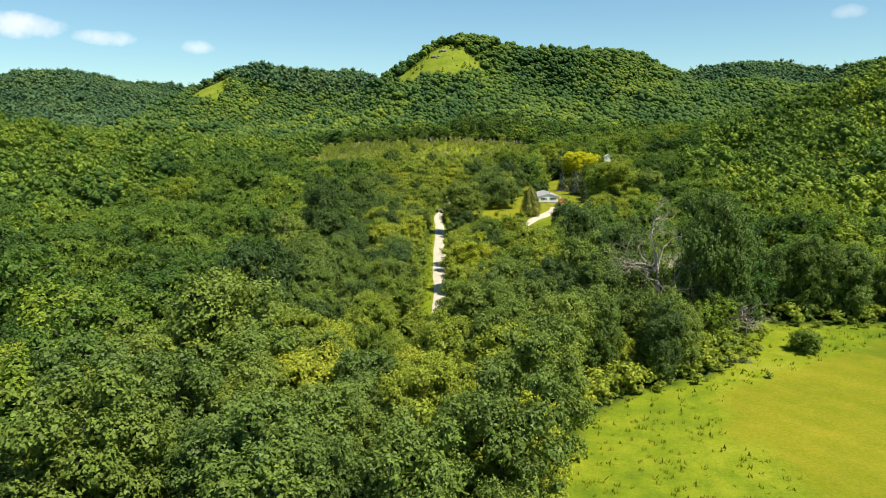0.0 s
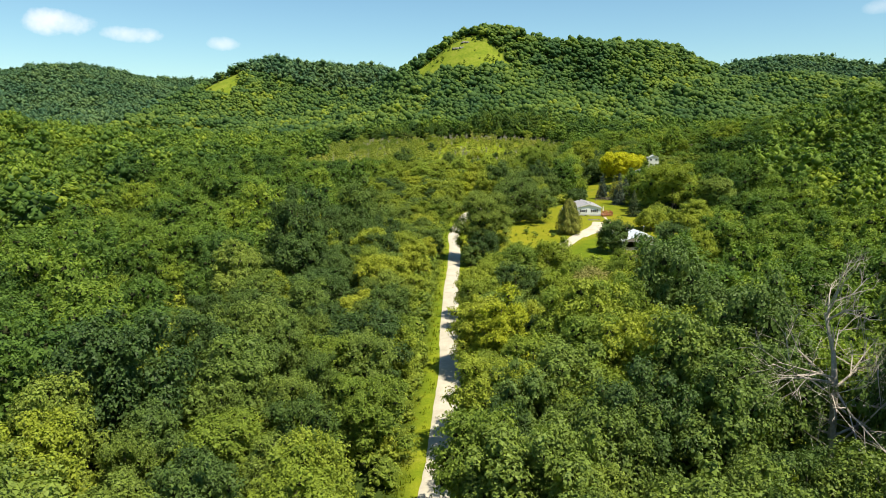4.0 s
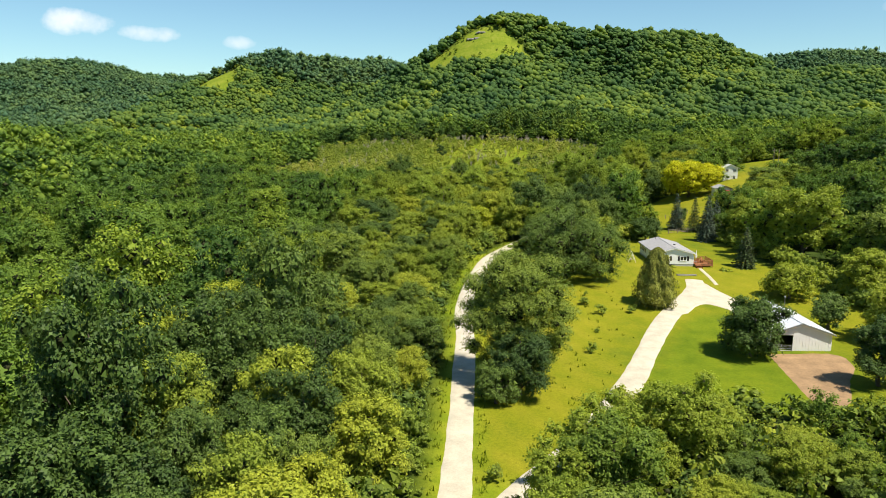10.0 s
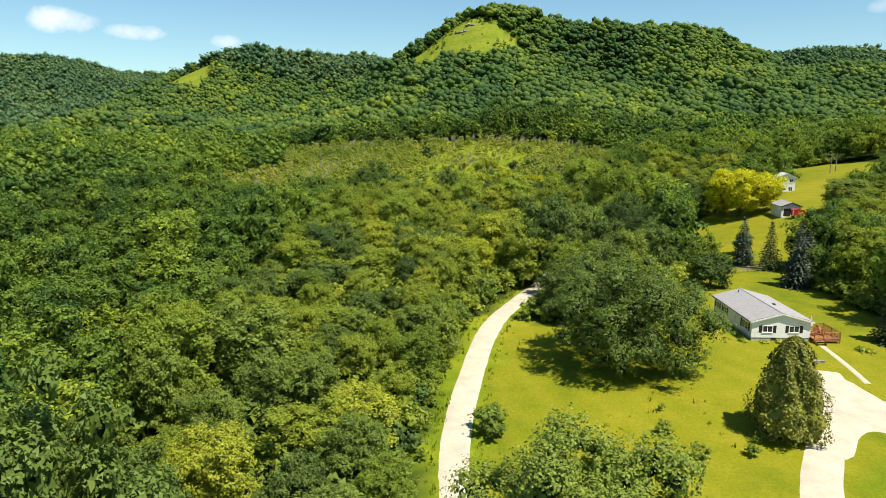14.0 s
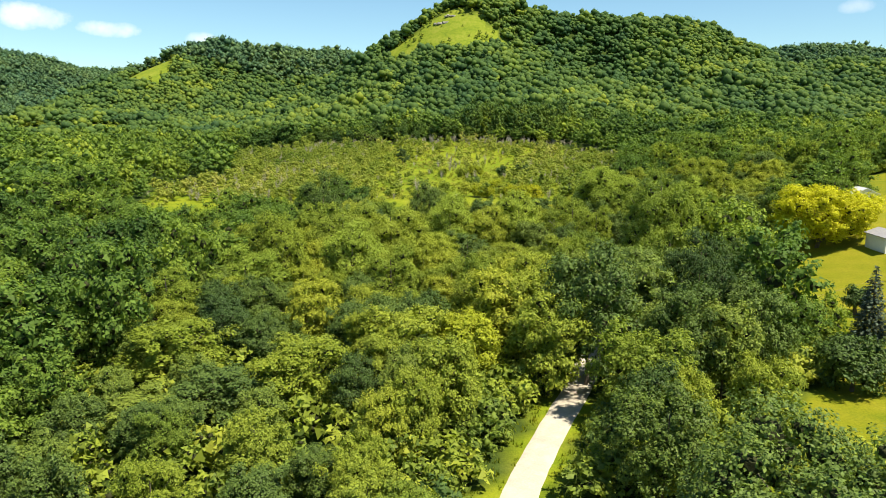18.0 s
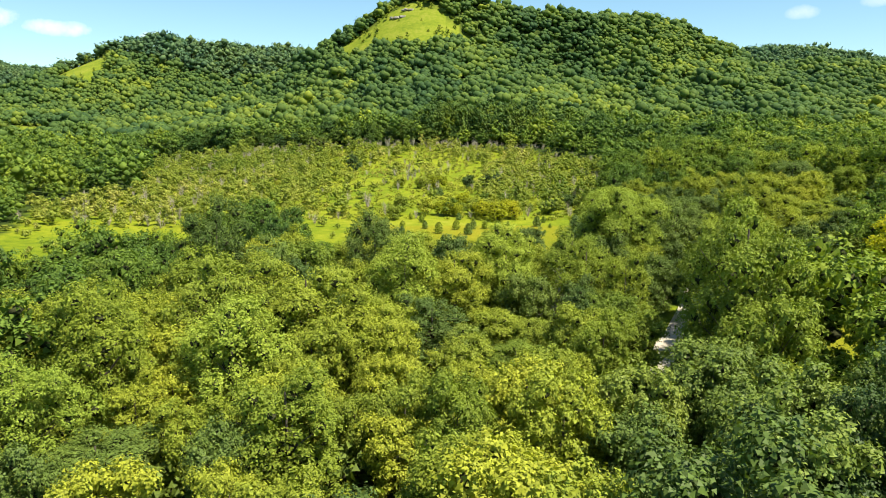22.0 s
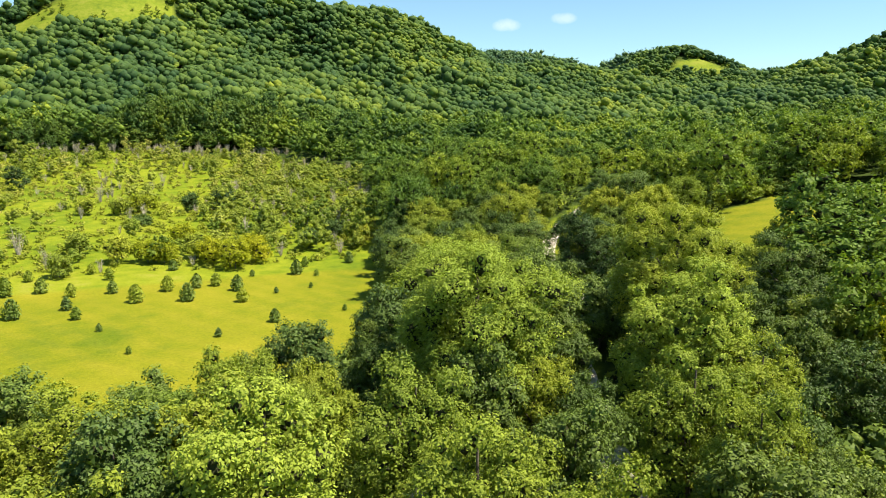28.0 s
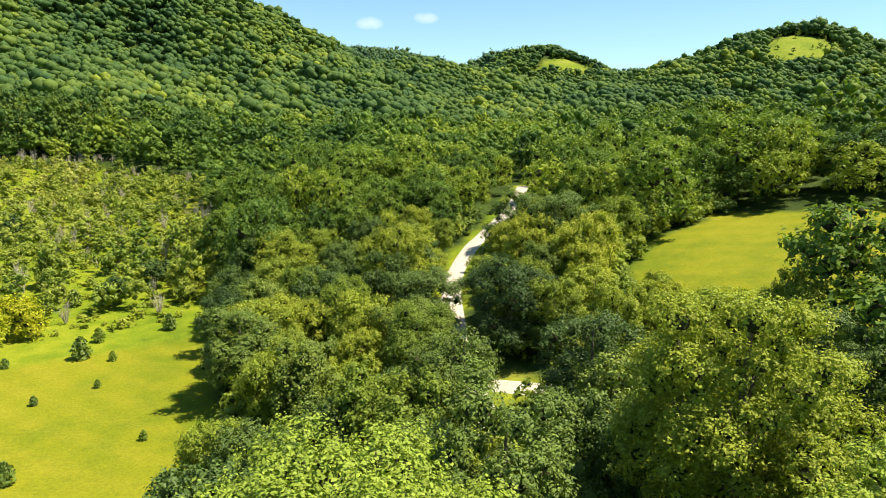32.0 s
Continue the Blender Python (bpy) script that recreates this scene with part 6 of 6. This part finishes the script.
POPLAR = [crown(rng, 3.6, 19.0, 0.5, 40, 0.26, 1100, 0.34, OCTA, heart=0.8, flat=1.3, leafy=True) for _ in range(4)]
x, y = scatter(10, 72, 638, 662, 5.0, rng)
ob = joined_wood("poplar_stand", x, y, np.full(len(x), 1.0), POPLAR, M_HILL_LEAF, "stand of tall upright poplars at the foot of the bluff", 43)


def blades(rng, n, tall, spread):
    """A tuft of grass: a few thin upright blades."""
    V, T = [], []
    for k in range(n):
        a = rng.uniform(0, 6.28)
        p = np.array([rng.normal() * spread, rng.normal() * spread, -0.03])
        s = np.array([math.cos(a), math.sin(a), 0]) * 0.06
        tip = p + np.array([rng.normal() * 0.14, rng.normal() * 0.14, tall * rng.uniform(0.6, 1.2)])
        V += [p - s, p + s, tip]
        T.append((3 * k, 3 * k + 1, 3 * k + 2))
    return np.array(V), np.array(T)


rng = np.random.default_rng(51)
TUFT = [blades(rng, 7, 0.5, 0.16) for _ in range(6)]
M_GRASS = foliage("tall_grass_blades", [(0.0, (0.085, 0.135, 0.008)), (0.5, (0.17, 0.20, 0.008)), (1.0, (0.29, 0.26, 0.03))], True, 0.35, 0.4)
x, y = scatter(-14, 75, 45, 292, 0.75, rng)
verge = (to_line(ROAD, x, y) > 1.7) & (to_line(ROAD, x, y) < 4.6)
rough = (inside(MEADOW, x, y) & ~inside(CROP, x, y)) | inside([(4, 192), (18, 202), (28, 222), (30, 236), (24, 245), (12, 240), (4, 230)], x, y)
ok = (verge | rough) & (rng.random(len(x)) < np.where(inside(YARD, x, y), 0.07, np.where(inside(MEADOW, x, y), 0.22, 0.5))) & (to_line(DRIVE, x, y) > 2.2)
ob = joined_wood("tall_grass", x[ok], y[ok], rng.uniform(0.5, 1.2, ok.sum()), TUFT, M_GRASS, "tall yellow-green grass along the lane and meadow", 52)
ob["category"] = "grass"


def outcrop(x, y, size, seed):
    rng = np.random.default_rng(seed)
    root = thing("rock_outcrop", pose(x, y, hz(x, y) - 0.4 * size), "weathered grey limestone ledge on the grassy bluff", "rock")
    for k in range(5):
        bm = bmesh.new()
        bmesh.ops.create_icosphere(bm, subdivisions=2, radius=1)
        for v in bm.verts:
            v.co = Vector((v.co.x * rng.uniform(0.8, 1.2), v.co.y * rng.uniform(0.8, 1.2), max(-0.4, min(0.55, v.co.z * 1.3)) + rng.uniform(-0.08, 0.08)))
        s = size * rng.uniform(0.5, 1.0)
        part("ledge", spin(bm, pose((k - 2) * size * 0.9 + rng.normal(), rng.normal() * size * 0.4, size * rng.uniform(0.1, 0.9), 0, 0, rng.uniform(0, 90)) @ Matrix.Diagonal((s * 1.6, s, s, 1))), M_STONE, root)


outcrop(-8, 861, 2.6, 4)
outcrop(0, 867, 1.8, 5)
rng = np.random.default_rng(61)
x, y = scatter(-65, 55, 800, 895, 4.2, rng)
lip = to_line(PRAIRIES[0] + PRAIRIES[0][:1], x, y)
ok = inside(PRAIRIES[0], x, y) & (rng.random(len(x)) < 0.10 + 0.55 * (1 - sstep(0, 16, lip)) + 0.3 * (np.sin(x * 0.16) * np.sin(y * 0.14 + 1) > 0.45))
shrubs("prairie_shrubs", x[ok], y[ok], rng.uniform(0.5, 1.9, ok.sum()), YOUNG + BUSH, M_BUSH, "scattered shrubs on the grassy hillside prairie", 62)
x, y = scatter(-395, 690, 640, 1095, 5.0, rng)
far = np.zeros(len(x), bool)
lip = np.full(len(x), 1e9)
for poly in PRAIRIES[1:]:
    far |= inside(poly, x, y)
    lip = np.minimum(lip, to_line(poly + poly[:1], x, y))
ok = far & (rng.random(len(x)) < 0.06 + 0.5 * (1 - sstep(0, 14, lip)))
shrubs("hilltop_shrubs", x[ok], y[ok], rng.uniform(0.7, 2.3, ok.sum()), YOUNG + BUSH, M_BUSH, "scattered shrubs on the distant grassy hilltops", 63)


def hosta(x, y, s, k):
    rng = np.random.default_rng(k)
    P = np.stack([rng.normal(size=60) * 0.3, rng.normal(size=60) * 0.3, rng.uniform(0.05, 0.4, 60)], 1)
    N = unit(P * [1, 1, 0] + [0, 0, 0.5] + rng.normal(size=P.shape) * 0.2)
    ob = new("garden_plant", raw_mesh("garden_plant", *leaf_tris(P, N, 0.22, rng, True), [M_LEAF["walnut_tree"]]))
    ob.matrix_world = pose(x, y, hz(x, y)) @ Matrix.Diagonal((s, s, s, 1))
    tagged(ob, "low leafy garden plant in the bed beside the house", "plant", "garden plants")


for k, (x, y, s) in enumerate([(35.2, 262.5, 1.3), (35.3, 261.2, 1.0), (35.1, 260.0, 1.1), (35.4, 264.0, 0.9), (37.5, 259.4, 0.9), (39.5, 259.5, 1.0), (48.5, 257.0, 1.3), (49.4, 256.4, 1.0), (40.8, 279.5, 1.4), (41.8, 279.8, 1.0)]):
    hosta(x, y, s, 70 + k)
